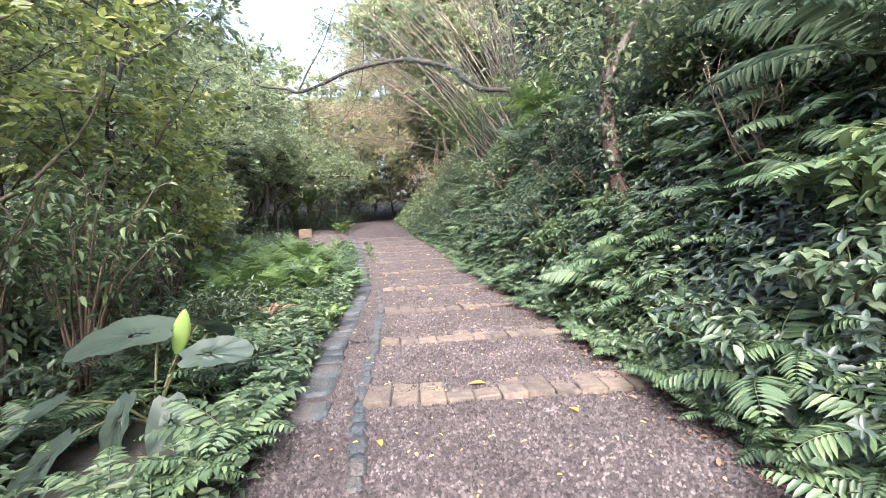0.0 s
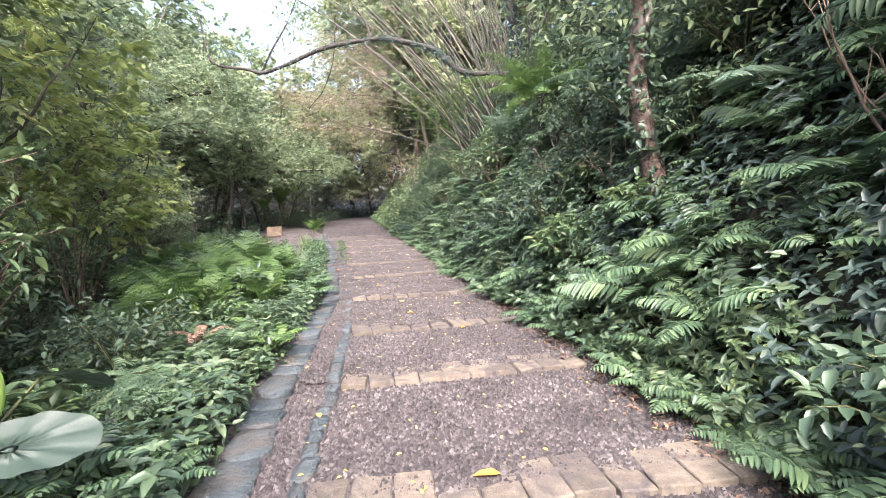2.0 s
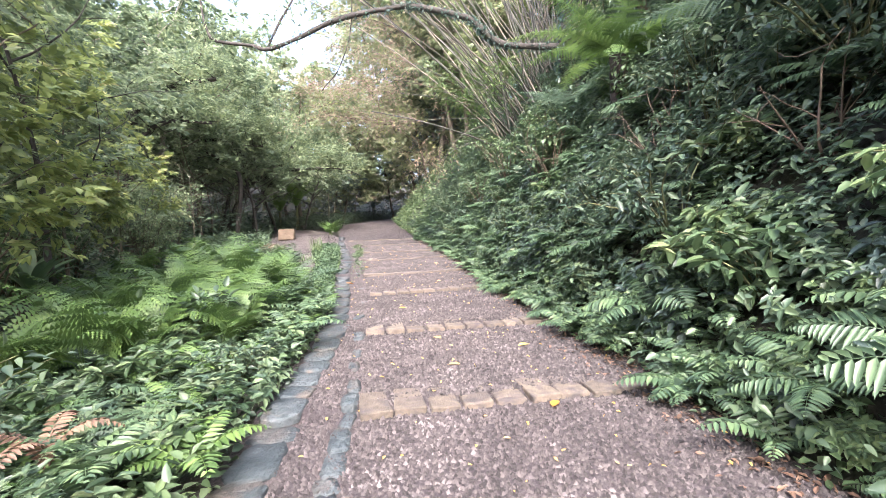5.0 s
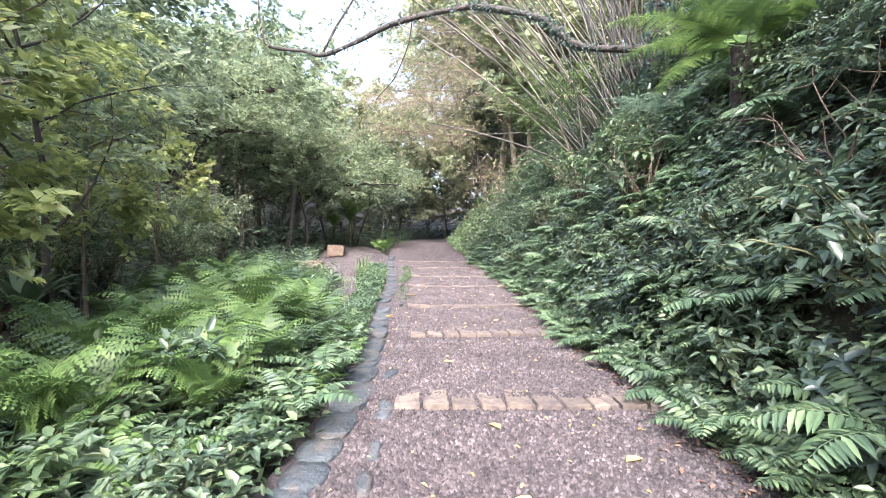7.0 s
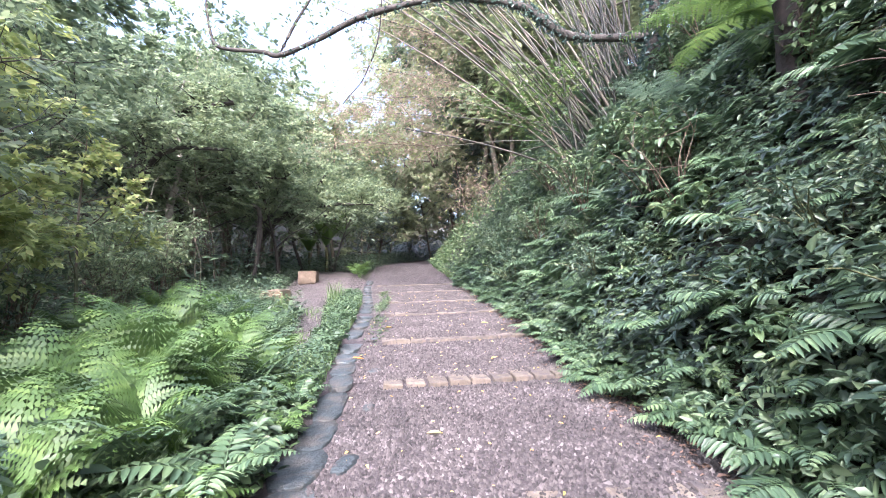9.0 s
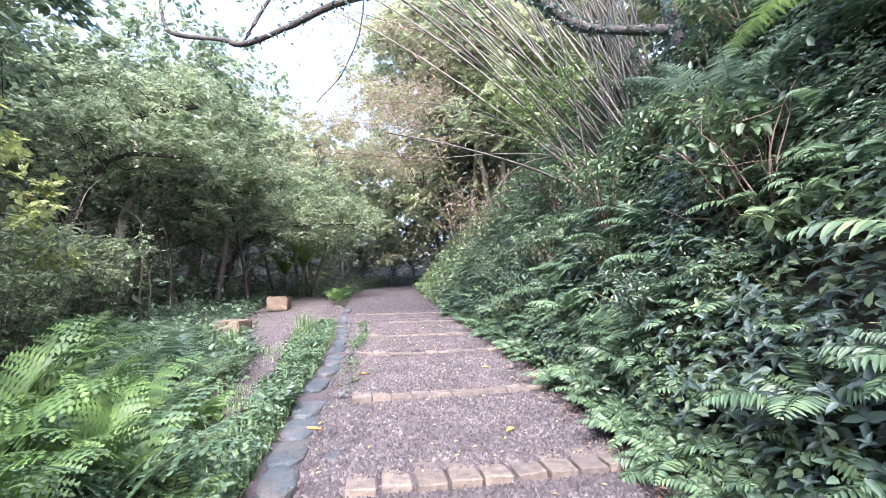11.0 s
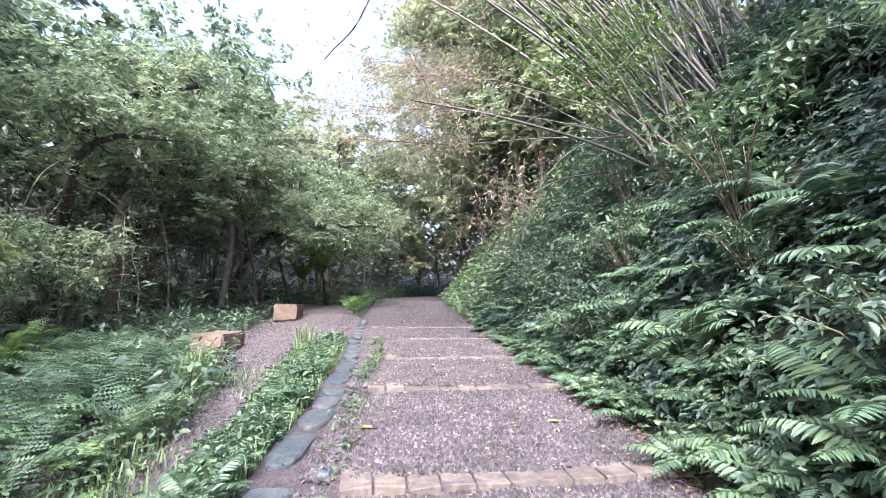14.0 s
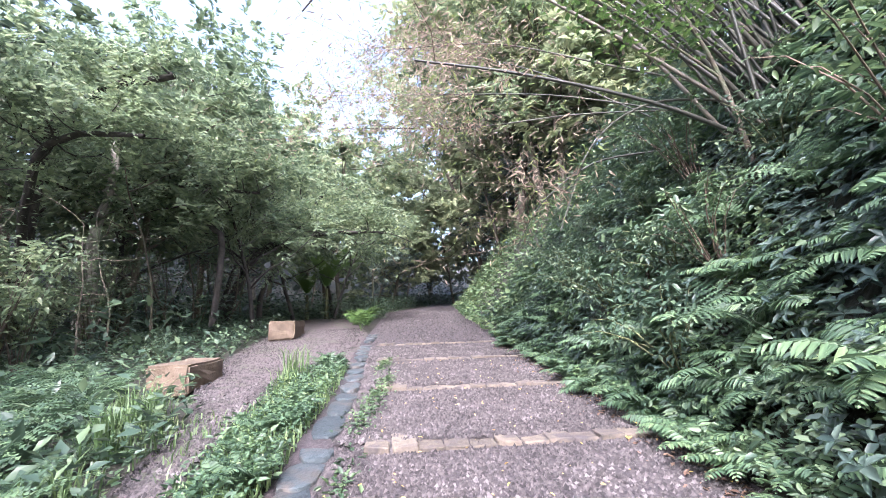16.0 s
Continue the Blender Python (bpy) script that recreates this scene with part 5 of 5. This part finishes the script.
def fallen_culm(points, r, label, count, seed):
    rs = np.random.RandomState(seed)
    top = thing("bent_bamboo", label, "bamboo")
    line = smooth_line(points, 16)
    part("culm", Geo().add(*tube(line, np.linspace(r, r * 0.45, 16), 6)), M_CULM, top)
    ends = []
    for k in range(count):
        st = line[rs.randint(9, 16)]
        tw = limb_line(rs, st, (rs.uniform(-1.2, 0.1), rs.normal(0, 0.4), rs.uniform(-0.25, 0.35)), rs.uniform(0.8, 2.8), 6, 0.12, 0.09)
        part("twig", Geo().add(*tube(tw, np.linspace(0.008, 0.002, 6), 3)), M_TWIG, top)
        ends.append(tw)
    if ends:
        e = np.concatenate(ends)
        n = count * 55
        base = e[rs.randint(0, len(e), n)] + rs.normal(0, 0.24, (n, 3))
        L = rs.uniform(0.09, 0.19, n)
        part("foliage", Geo().add(*leaves4(base, rnd(rs, n, 0.6) + np.array([-0.3, 0, -0.7]), rnd(rs, n), L, L * 0.17)), G_DRY, top, "dry tan leaf count")
        n = count * 20
        L = L[:n]
        base = e[rs.randint(0, len(e), n)] + rs.normal(0, 0.3, (n, 3))
        part("foliage", Geo().add(*leaves4(base, rnd(rs, n, 0.6) + np.array([-0.3, 0, -0.6]), rnd(rs, n), L, L * 0.2)), G_YELLOW, top, "fresh green bamboo leaves")
    return top


fallen_culm([(3.6, 20.5, 4.2), (2.32, 20.43, 4.76), (0.6, 20.47, 5.3), (-0.96, 20.51, 5.64)], 0.035, "bent brown bamboo culm reaching over the path", 4, 1)
fallen_culm([(4.6, 22.4, 5.9), (2.6, 22.6, 6.6), (0.4, 22.9, 7.4), (-1.8, 23.2, 7.6)], 0.022, "bent bamboo with dry tan sprays", 26, 2)
fallen_culm([(4.6, 23.4, 6.0), (2.2, 23.8, 6.2), (-0.2, 24.2, 6.2), (-3.0, 24.8, 6.6)], 0.022, "bent bamboo with dry tan sprays", 34, 3)
fallen_culm([(4.8, 24.4, 6.4), (2.0, 25.2, 7.4), (-0.8, 26.0, 8.0), (-4.2, 26.8, 8.6)], 0.022, "bent bamboo with dry tan sprays", 40, 4)
fallen_culm([(4.6, 22.2, 6.0), (2.4, 22.0, 7.4), (0.4, 21.9, 8.8), (-1.8, 21.9, 9.6)], 0.03, "bent bamboo with dry tan sprays", 18, 5)
fallen_culm([(4.8, 25.4, 6.6), (2.4, 26.5, 8.6), (0.0, 27.4, 10.0), (-3.4, 28.0, 11.0)], 0.022, "bent bamboo with dry tan sprays", 36, 6)
fallen_culm([(4.2, 21.8, 5.4), (2.8, 21.6, 5.3), (1.8, 21.5, 4.6), (1.2, 21.5, 3.2)], 0.025, "drooping dead bamboo with hanging straw leaves", 7, 7)
fallen_culm([(3.8, 23.5, 5.2), (2.4, 23.6, 5.0), (1.3, 23.7, 4.2), (0.7, 23.8, 3.2)], 0.025, "drooping dead bamboo with hanging straw leaves", 5, 8)


lime = thing("young_tree", "slim young tree with lime-green leaves below the bamboo", "tree")
rs = np.random.RandomState(404)
lines = [smooth_line([(3.6, 20.4, 3.6), (3.2, 20.3, 5.0), (2.7, 20.2, 6.0), (2.0, 20.2, 7.0)], 12), smooth_line([(3.2, 20.3, 5.0), (2.4, 20.2, 5.6), (1.5, 20.2, 6.3)], 10), smooth_line([(2.7, 20.2, 6.0), (3.2, 20.4, 6.6), (3.6, 20.6, 7.3)], 10)]
for k, ln in enumerate(lines):
    part("trunk" if k == 0 else "branch", Geo().add(*tube(ln, np.linspace(0.04 if k == 0 else 0.02, 0.008, len(ln)), 6)), M_BARK, lime)
e = np.concatenate([lines[0][6:], lines[1][3:], lines[2][3:]])
base = e[rs.randint(0, len(e), 1500)] + rs.normal(0, 0.38, (1500, 3)) * np.array([1.2, 1, 0.5])
L = rs.uniform(0.07, 0.13, 1500)
tagged(part("crown", Geo().add(*leaves4(base, rnd(rs, 1500, 0.4), np.array([0, 0, 1.0]) + rnd(rs, 1500) * 0.5, L, L * 0.55)), G_BRIGHT, lime), kind="stuff")


# ---- elephant ear plant ----
def ear_leaf(length, width, cup=0.08):
    """A heart-shaped blade along +x with a notch at the stalk, thickened, with a slight cup and wavy rim."""
    outline = []
    for t in np.linspace(0, 1, 15):
        a = math.pi * t
        x = length * (0.62 * (1 - math.cos(a)) / 1.24 * 1.24 - 0.24 * math.exp(-((t - 0.10) / 0.12) ** 2))
        w = width * 0.5 * (math.sin(a) ** 0.75) * (1.12 - 0.28 * t)
        outline.append((x - 0.02, w))
    g = Geo()
    rim = [(x, w) for x, w in outline] + [(x, -w) for x, w in reversed(outline[1:-1])]
    n = len(rim)
    v = []
    for r in (0.12, 0.55, 1.0):
        for k, (x, w) in enumerate(rim):
            cx = length * 0.28
            X, Y = cx + (x - cx) * r, w * r
            v.append((X, Y, cup * (Y / (width * 0.5)) ** 2 * width + 0.012 * r * math.sin(k * 1.9) - 0.12 * (X / length) ** 2 * length))
    v.append((length * 0.28, 0, -0.01))
    f = []
    for r in range(2):
        for k in range(n):
            f.append((r * n + k, r * n + (k + 1) % n, (r + 1) * n + (k + 1) % n, (r + 1) * n + k))
    v = np.array(v)
    g.add(v, f)
    g.f.append(np.array([(3 * n, k, (k + 1) % n) for k in range(n)]))
    return g


ear = thing("elephant_ear_plant", "elephant ear plant with large waxy blue-green heart-shaped leaves", "plant")
root = np.array([-2.0, 5.2, float(land(-2.0, 5.2))])
for k, (px_, py_, pz_, L, turn, pitch, roll_) in enumerate([(-1.55, 5.0, 0.58, 0.40, 15, -6, 34), (-2.0, 5.35, 0.74, 0.66, 186, 4, -24), (-1.62, 4.75, 0.25, 0.42, -60, 62, 0),
                                                          (-1.95, 4.75, 0.30, 0.38, -110, 60, 10), (-2.45, 4.7, 0.34, 0.55, 215, 34, 0), (-2.25, 4.5, 0.12, 0.50, 240, 40, 8), (-1.9, 5.9, 0.7, 0.45, 80, 20, 0)]):
    m = pose(px_, py_, pz_, 0, 0, turn) @ pose(0, 0, 0, roll_, pitch, 0)
    part("leaf", ear_leaf(L, L * 0.84), G_EAR, ear, m=m, smooth=True)
    st = smooth_line([root, root * 0.55 + np.array([px_, py_, pz_]) * 0.45 + np.array([0, 0, 0.12]), (px_, py_, pz_)], 9)
    part("stalk", Geo().add(*tube(st, np.linspace(0.016, 0.008, 9), 6)), M_STEM, ear)
roll = []
for s in np.linspace(0, 1, 10):
    w = 0.085 * math.sin(math.pi * min(1, 0.06 + s * 0.94)) ** 0.7 + 0.004
    roll.append([(w * math.sin(a) * 0.9, w * 0.35 * math.cos(a), s * 0.44) for a in np.linspace(0.5, 5.8, 9)])
v = np.array(roll).reshape(-1, 3)
f = [(i * 9 + j, i * 9 + j + 1, (i + 1) * 9 + j + 1, (i + 1) * 9 + j) for i in range(9) for j in range(8)]
part("young_leaf", Geo().add(v, f), G_NEW, ear, "rolled bright yellow-green young leaf", m=pose(-1.9, 5.45, 0.5, 8, 12, 20), smooth=True)
st = smooth_line([root, (-1.95, 5.35, 0.3), (-1.9, 5.45, 0.5)], 7)
part("stalk", Geo().add(*tube(st, np.linspace(0.014, 0.01, 7), 6)), M_STEM, ear)

dead = thing("dead_fern", "dried brown curled fern fronds among the herbs", "fern", at(-1.75, 7.9, float(land(-1.75, 7.9)) + 0.22, 0.4))
f_dead = meshes_of([frond(0.55, 0.16, 16, 1.2, 2.6, 0.03, 0, 71)], "frond", G_LITTER)
for k in range(4):
    part("frond", f_dead[0], G_LITTER, dead, m=Matrix.Rotation(1.5 * k, 4, "Z") @ Matrix.Rotation(-0.2, 4, "Y"))
for k, (y, d) in enumerate([(5.3, 1.55), (5.9, 1.9), (8.8, 1.5), (11.2, 1.7), (14.6, 1.6)]):
    x, yy, z = bank_spot(y, d)
    rs3 = np.random.RandomState(300 + k)
    bare = thing("bare_shrub", "leafless tan twiggy shrub on the bank", "shrub", at(x, yy, z), group="bare shrubs")
    for q in range(7):
        ln = limb_line(rs3, (0, 0, -0.1), (rs3.normal(-0.3, 0.4), rs3.normal(0, 0.5), 1), rs3.uniform(0.9, 1.6), 8, 0.16)
        part("stem", Geo().add(*tube(ln, np.linspace(0.014, 0.004, 8), 5)), M_TWIG, bare)
        for w in range(2):
            tw = limb_line(rs3, ln[rs3.randint(3, 7)], unit(rnd(rs3, 1)[0] + np.array([0, 0, 0.8])), 0.5, 5, 0.2)
            part("twig", Geo().add(*tube(tw, np.linspace(0.007, 0.002, 5), 4)), M_TWIG, bare)

# ---- bird's nest fern, banana ----
def strap_rosette(name, label, category, x, y, z, count, length, width, rise, bend, mat, seed, stem=0.0):
    rs = np.random.RandomState(seed)
    top = thing(name, label, category, at(x, y, z))
    for k in range(count):
        a = 2.4 * k
        L = length * rs.uniform(0.75, 1.1)
        s = np.linspace(0, 1, 10)
        ang = rise * rs.uniform(0.85, 1.1) - bend * rs.uniform(0.6, 1.2) * s**1.4
        p = np.cumsum(np.stack([np.cos(ang), np.zeros(10), np.sin(ang)], -1) * L / 9, 0)
        w = width * np.sin(np.pi * np.clip(s * 0.9 + 0.08, 0, 1)) ** 0.7 * 0.5
        v = np.concatenate([p + np.stack([0 * s, w, w * 0.35], -1), p, p + np.stack([0 * s, -w, w * 0.35], -1)])
        f = [(c * 10 + i, c * 10 + i + 1, (c + 1) * 10 + i + 1, (c + 1) * 10 + i) for c in range(2) for i in range(9)]
        part("leaf", Geo().add(v, f), mat, top, m=Matrix.Translation((0, 0, stem)) @ Matrix.Rotation(a, 4, "Z"), smooth=True)
    if stem:
        part("stem", Geo().add(*tube([(0, 0, -0.2), (0.02, 0, stem * 0.5), (0, 0, stem + 0.1)], [0.13, 0.11, 0.07], 9)), M_STEM, top)
    return top


strap_rosette("birds_nest_fern", "bird's nest fern rosette of strap leaves", "fern", -5.6, 12.6, float(land(-5.6, 12.6)) + 0.85, 16, 0.85, 0.13, 1.15, 0.9, G_FERN, 5)
part("stump", Geo().add(*tube([(0, 0, -0.3), (0.02, 0, 0.4), (0, 0, 0.9)], [0.17, 0.13, 0.14], 10)), M_BARKDARK, None, m=at(-5.6, 12.6, float(land(-5.6, 12.6))))
tagged(bpy.data.objects["stump"], "dark rotten stump under the nest fern", "stump")
strap_rosette("banana_plant", "wild banana plant with broad arching leaves", "plant", -8.0, 38.2, float(land(-8, 38.2)), 9, 2.6, 0.55, 1.2, 1.3, G_BRIGHT, 6, 1.6)
strap_rosette("banana_plant", "wild banana plant with broad arching leaves", "plant", -9.6, 39.6, float(land(-9.6, 39.6)), 8, 2.3, 0.5, 1.2, 1.2, G_BRIGHT, 7, 1.3)


# ---- stone blocks ----
def stone_block(x, y, length, width, height, turn, seed):
    """A rough-split seat stone: a bevelled, subdivided block with chipped faces."""
    bm = bmesh.new()
    bmesh.ops.create_cube(bm, size=1.0)
    bmesh.ops.scale(bm, vec=(width, length, height), verts=bm.verts)
    bmesh.ops.bevel(bm, geom=bm.edges[:], offset=0.035, segments=2, affect="EDGES")
    bmesh.ops.subdivide_edges(bm, edges=bm.edges[:], cuts=3, use_grid_fill=True)
    for v in bm.verts:
        nz = noise.noise_vector(v.co * 2.3 + Vector((seed, 0, 0))) * 0.055 + noise.noise_vector(v.co * 7 + Vector((0, seed, 0))) * 0.028
        v.co += Vector((nz.x, nz.y, nz.z * (0.4 if v.co.z > height * 0.4 else 1)))
    me = bpy.data.meshes.new("stone_block")
    bm.to_mesh(me)
    bm.free()
    ob = part("stone_block", me, M_BLOCK, None, m=at(x, y, float(land(x, y)) + height * 0.5, radians(turn)))
    return tagged(ob, "rough-hewn tan sandstone seat block beside the side path", "stone block", "stone blocks")


stone_block(-4.92, 21.75, 1.35, 0.62, 0.44, 9, 1.0)
stone_block(-6.15, 28.7, 2.3, 0.75, 0.58, 13, 7.0)


# ---- fallen leaves, litter ----
def litter_leaf(x, y, z, L, mat, label, turn):
    v, f = leaves6(np.zeros((1, 3)), np.array([[1.0, 0, 0.05]]), np.array([[0, 0, 1.0]]), np.array([L]), np.array([L * 0.45]), 0.18, 0.1)
    tagged(part("fallen_leaf", Geo().add(v, f), mat, None, m=at(x, y, z + 0.012, turn)), label, "fallen leaf", "fallen leaves")


for x, y, L, mat, lab, a in [(0.98, 5.2, 0.17, G_ORANGE, "long orange fallen leaf on the setts", 3.0), (1.4, 10.12, 0.17, G_GOLD, "yellow fallen leaf on the gravel", 0.5),
                             (1.29, 8.6, 0.16, G_ORANGE, "orange fallen leaf on the gravel", 1.0), (0.58, 10.6, 0.15, G_GOLD, "yellow fallen leaf on the gravel", 2.2), (0.02, 12.4, 0.14, G_GOLD, "yellow fallen leaf on the gravel", 0.1),
                             (0.88, 14.95, 0.15, G_ORANGE, "orange fallen leaf on the gravel", 4.0), (-1.21, 15.03, 0.2, G_ORANGE, "orange fallen leaf on the slate", 0.2), (-1.02, 17.2, 0.16, G_GOLD, "yellow fallen leaf on the gravel", 0.4),
                             (0.84, 17.5, 0.15, G_GOLD, "yellow fallen leaf on the gravel", 0.2), (1.14, 18.9, 0.14, G_GOLD, "yellow fallen leaf on the setts", 1.2), (0.05, 4.3, 0.10, G_ORANGE, "small orange fallen leaf on the gravel", 5.0),
                             (1.62, 4.55, 0.12, G_ORANGE, "small orange fallen leaf on the gravel", 2.0), (0.7, 9.6, 0.12, G_GOLD, "yellow fallen leaf on the gravel", 2.9), (-0.2, 6.2, 0.11, G_GOLD, "yellow fallen leaf on the gravel", 1.9)]:
    litter_leaf(x, y, float(walk_z(np.array([x]), np.array([y]))[0]) + 0.012, L, mat, lab, a)
rs = np.random.RandomState(77)
n = 2600
y = rs.uniform(3, 26, n)
x = edge_r(y) + 0.12 - np.abs(rs.normal(0, 0.22, n))
base = np.stack([x, y, walk_z(x, y) + 0.015], -1)
L = rs.uniform(0.025, 0.075, n)
tagged(part("leaf_litter", Geo().add(*leaves6(base, rnd(rs, n, 0.25), np.array([0, 0, 1.0]) + rnd(rs, n) * 0.35, L, L * 0.45)), G_LITTER), "brown dead leaves along the foot of the bank", "leaf litter", kind="stuff")
n = 500
y = rs.uniform(3, 24, n)
x = edge_l(y) + 0.3 + rs.uniform(0, 1, n) * (edge_r(y) - edge_l(y) - 0.3)
base = np.stack([x, y, walk_z(x, y) + 0.018], -1)
L = rs.uniform(0.02, 0.05, n)
tagged(part("leaf_litter", Geo().add(*leaves6(base, rnd(rs, n, 0.2), np.array([0, 0, 1.0]) + rnd(rs, n) * 0.3, L, L * 0.45)), G_GOLD), "small pale dry leaf scraps on the gravel", "leaf litter", kind="stuff")


# ---- rows of setts and slate edging ----
def rough_stone(w, l, h, seed, bevel=0.018, wob=0.012):
    bm = bmesh.new()
    bmesh.ops.create_cube(bm, size=1.0)
    bmesh.ops.scale(bm, vec=(w, l, h), verts=bm.verts)
    bmesh.ops.bevel(bm, geom=[e for e in bm.edges if e.verts[0].co.z > 0 or e.verts[1].co.z > 0], offset=bevel, segments=1, affect="EDGES")
    for v in bm.verts:
        nz = noise.noise_vector(v.co * 9 + Vector((seed * 3.7, seed, 0))) * wob
        v.co += nz
    me = bpy.data.meshes.new("stone")
    bm.to_mesh(me)
    bm.free()
    return me


setts = [rough_stone(0.228, 0.40, 0.14, k, 0.010, 0.022) for k in range(6)]
rs = np.random.RandomState(91)
HIDE = [0.1, 0.45, 0.5, 0.15, 0.2, 0.25, 0.5, 0.6, 0.6, 0.5]
for k, (x0, y0, x1, y1) in enumerate(ROWS):
    row = thing("step_row", "row of weathered tan stone setts edging a shallow step", "step", group="steps of the path", kind="structure")
    n = int((x1 - x0) / 0.232)
    for j in range(n):
        x = x0 + 0.11 + (x1 - x0 - 0.2) * j / (n - 1)
        y = row_front(k, x) + 0.2 + rs.normal(0, 0.012)
        buried = 0.0 if j < 2 else abs(rs.normal(0, 0.006)) + (0.012 * (rs.uniform() < HIDE[k])) + (0.013 if k > 4 else 0.0)
        m = at(x, y, float(level(y)) - 0.037 - buried, rs.normal(0, 0.03) + math.atan2(y1 - y0, x1 - x0), 1, rs.normal(0, 0.008), rs.uniform(0, 6))
        part("stone", setts[rs.randint(6)], M_SETT, row, m=m)

def slab(seed, p=3.0):
    """A flat, rounded, uneven slab one metre across, to be scaled."""
    rs = np.random.RandomState(seed)
    a = np.linspace(0, 2 * np.pi, 12, endpoint=False)
    r = 0.5 * (np.abs(np.cos(a)) ** p + np.abs(np.sin(a)) ** p) ** (-1 / p) * rs.uniform(0.9, 1.06, 12)
    v = []
    for k, (s, z) in enumerate([(1.0, -0.06), (1.01, 0.05), (0.965, 0.074), (0.5, 0.08)]):
        for i in range(12):
            v.append((r[i] * s * math.cos(a[i]), r[i] * s * math.sin(a[i]), z + rs.normal(0, 0.007)))
    v.append((0, 0, 0.081))
    f = [(k * 12 + i, k * 12 + (i + 1) % 12, (k + 1) * 12 + (i + 1) % 12, (k + 1) * 12 + i) for k in range(3) for i in range(12)]
    g = Geo().add(v, f)
    g.f.append(np.array([(36 + i, 36 + (i + 1) % 12, 48) for i in range(12)]))
    me = g.mesh("stone")
    me.materials.append(M_SLATE)
    return me


slabs = [slab(20 + k, 6.0 if k < 4 else 9.0) for k in range(8)]
edging = thing("slate_edging", "edging of rough blue-grey slate slabs beside the gravel", "edging", kind="structure")
y = 4.75
while y < 29:
    l = rs.uniform(0.24, 0.5) if y < 10 else rs.uniform(0.45, 0.9)
    w = 0.32 if y < 12 else 0.31
    x = float(edge_l(y + l / 2)) + w / 2 + rs.normal(0, 0.012)
    a = math.atan2(float(edge_l(y + 0.5) - edge_l(y)), 0.5)
    m = at(x, y + l / 2, float(walk_z(np.array([x]), np.array([y + l / 2]))[0]) - 0.026 + rs.uniform(0, 0.016) - (0.002 if y > 9 else 0), -a + rs.normal(0, 0.05)) @ Matrix.Diagonal((w * rs.uniform(0.9, 1.08), l * 1.1, 0.5, 1))
    part("stone", slabs[rs.randint(4) + (0 if y < 9 else 4)], M_SLATE, edging, m=m)
    y += l
strip = thing("slate_strip", "narrow broken strip of blue-grey slate at the ends of the setts", "edging", kind="structure")
y = 3.7
while y < 17:
    l = rs.uniform(0.16, 0.34)
    x = float(np.interp(y, [3.7, 5, 7, 9, 11, 13.8, 16], [-0.06, -0.17, -0.2, -0.26, -0.45, -0.68, -1.06])) + rs.normal(0, 0.012)
    if y < 9.2 or rs.uniform() < 0.3:
        m = at(x, y + l / 2, float(walk_z(np.array([x]), np.array([y + l / 2]))[0]) - 0.026 + rs.uniform(0, 0.010), rs.normal(0, 0.12)) @ Matrix.Diagonal((0.13 * rs.uniform(0.8, 1.15), l * 1.1, 0.5, 1))
        part("stone", slabs[4 + rs.randint(4)], M_SLATE, strip, m=m)
    y += l
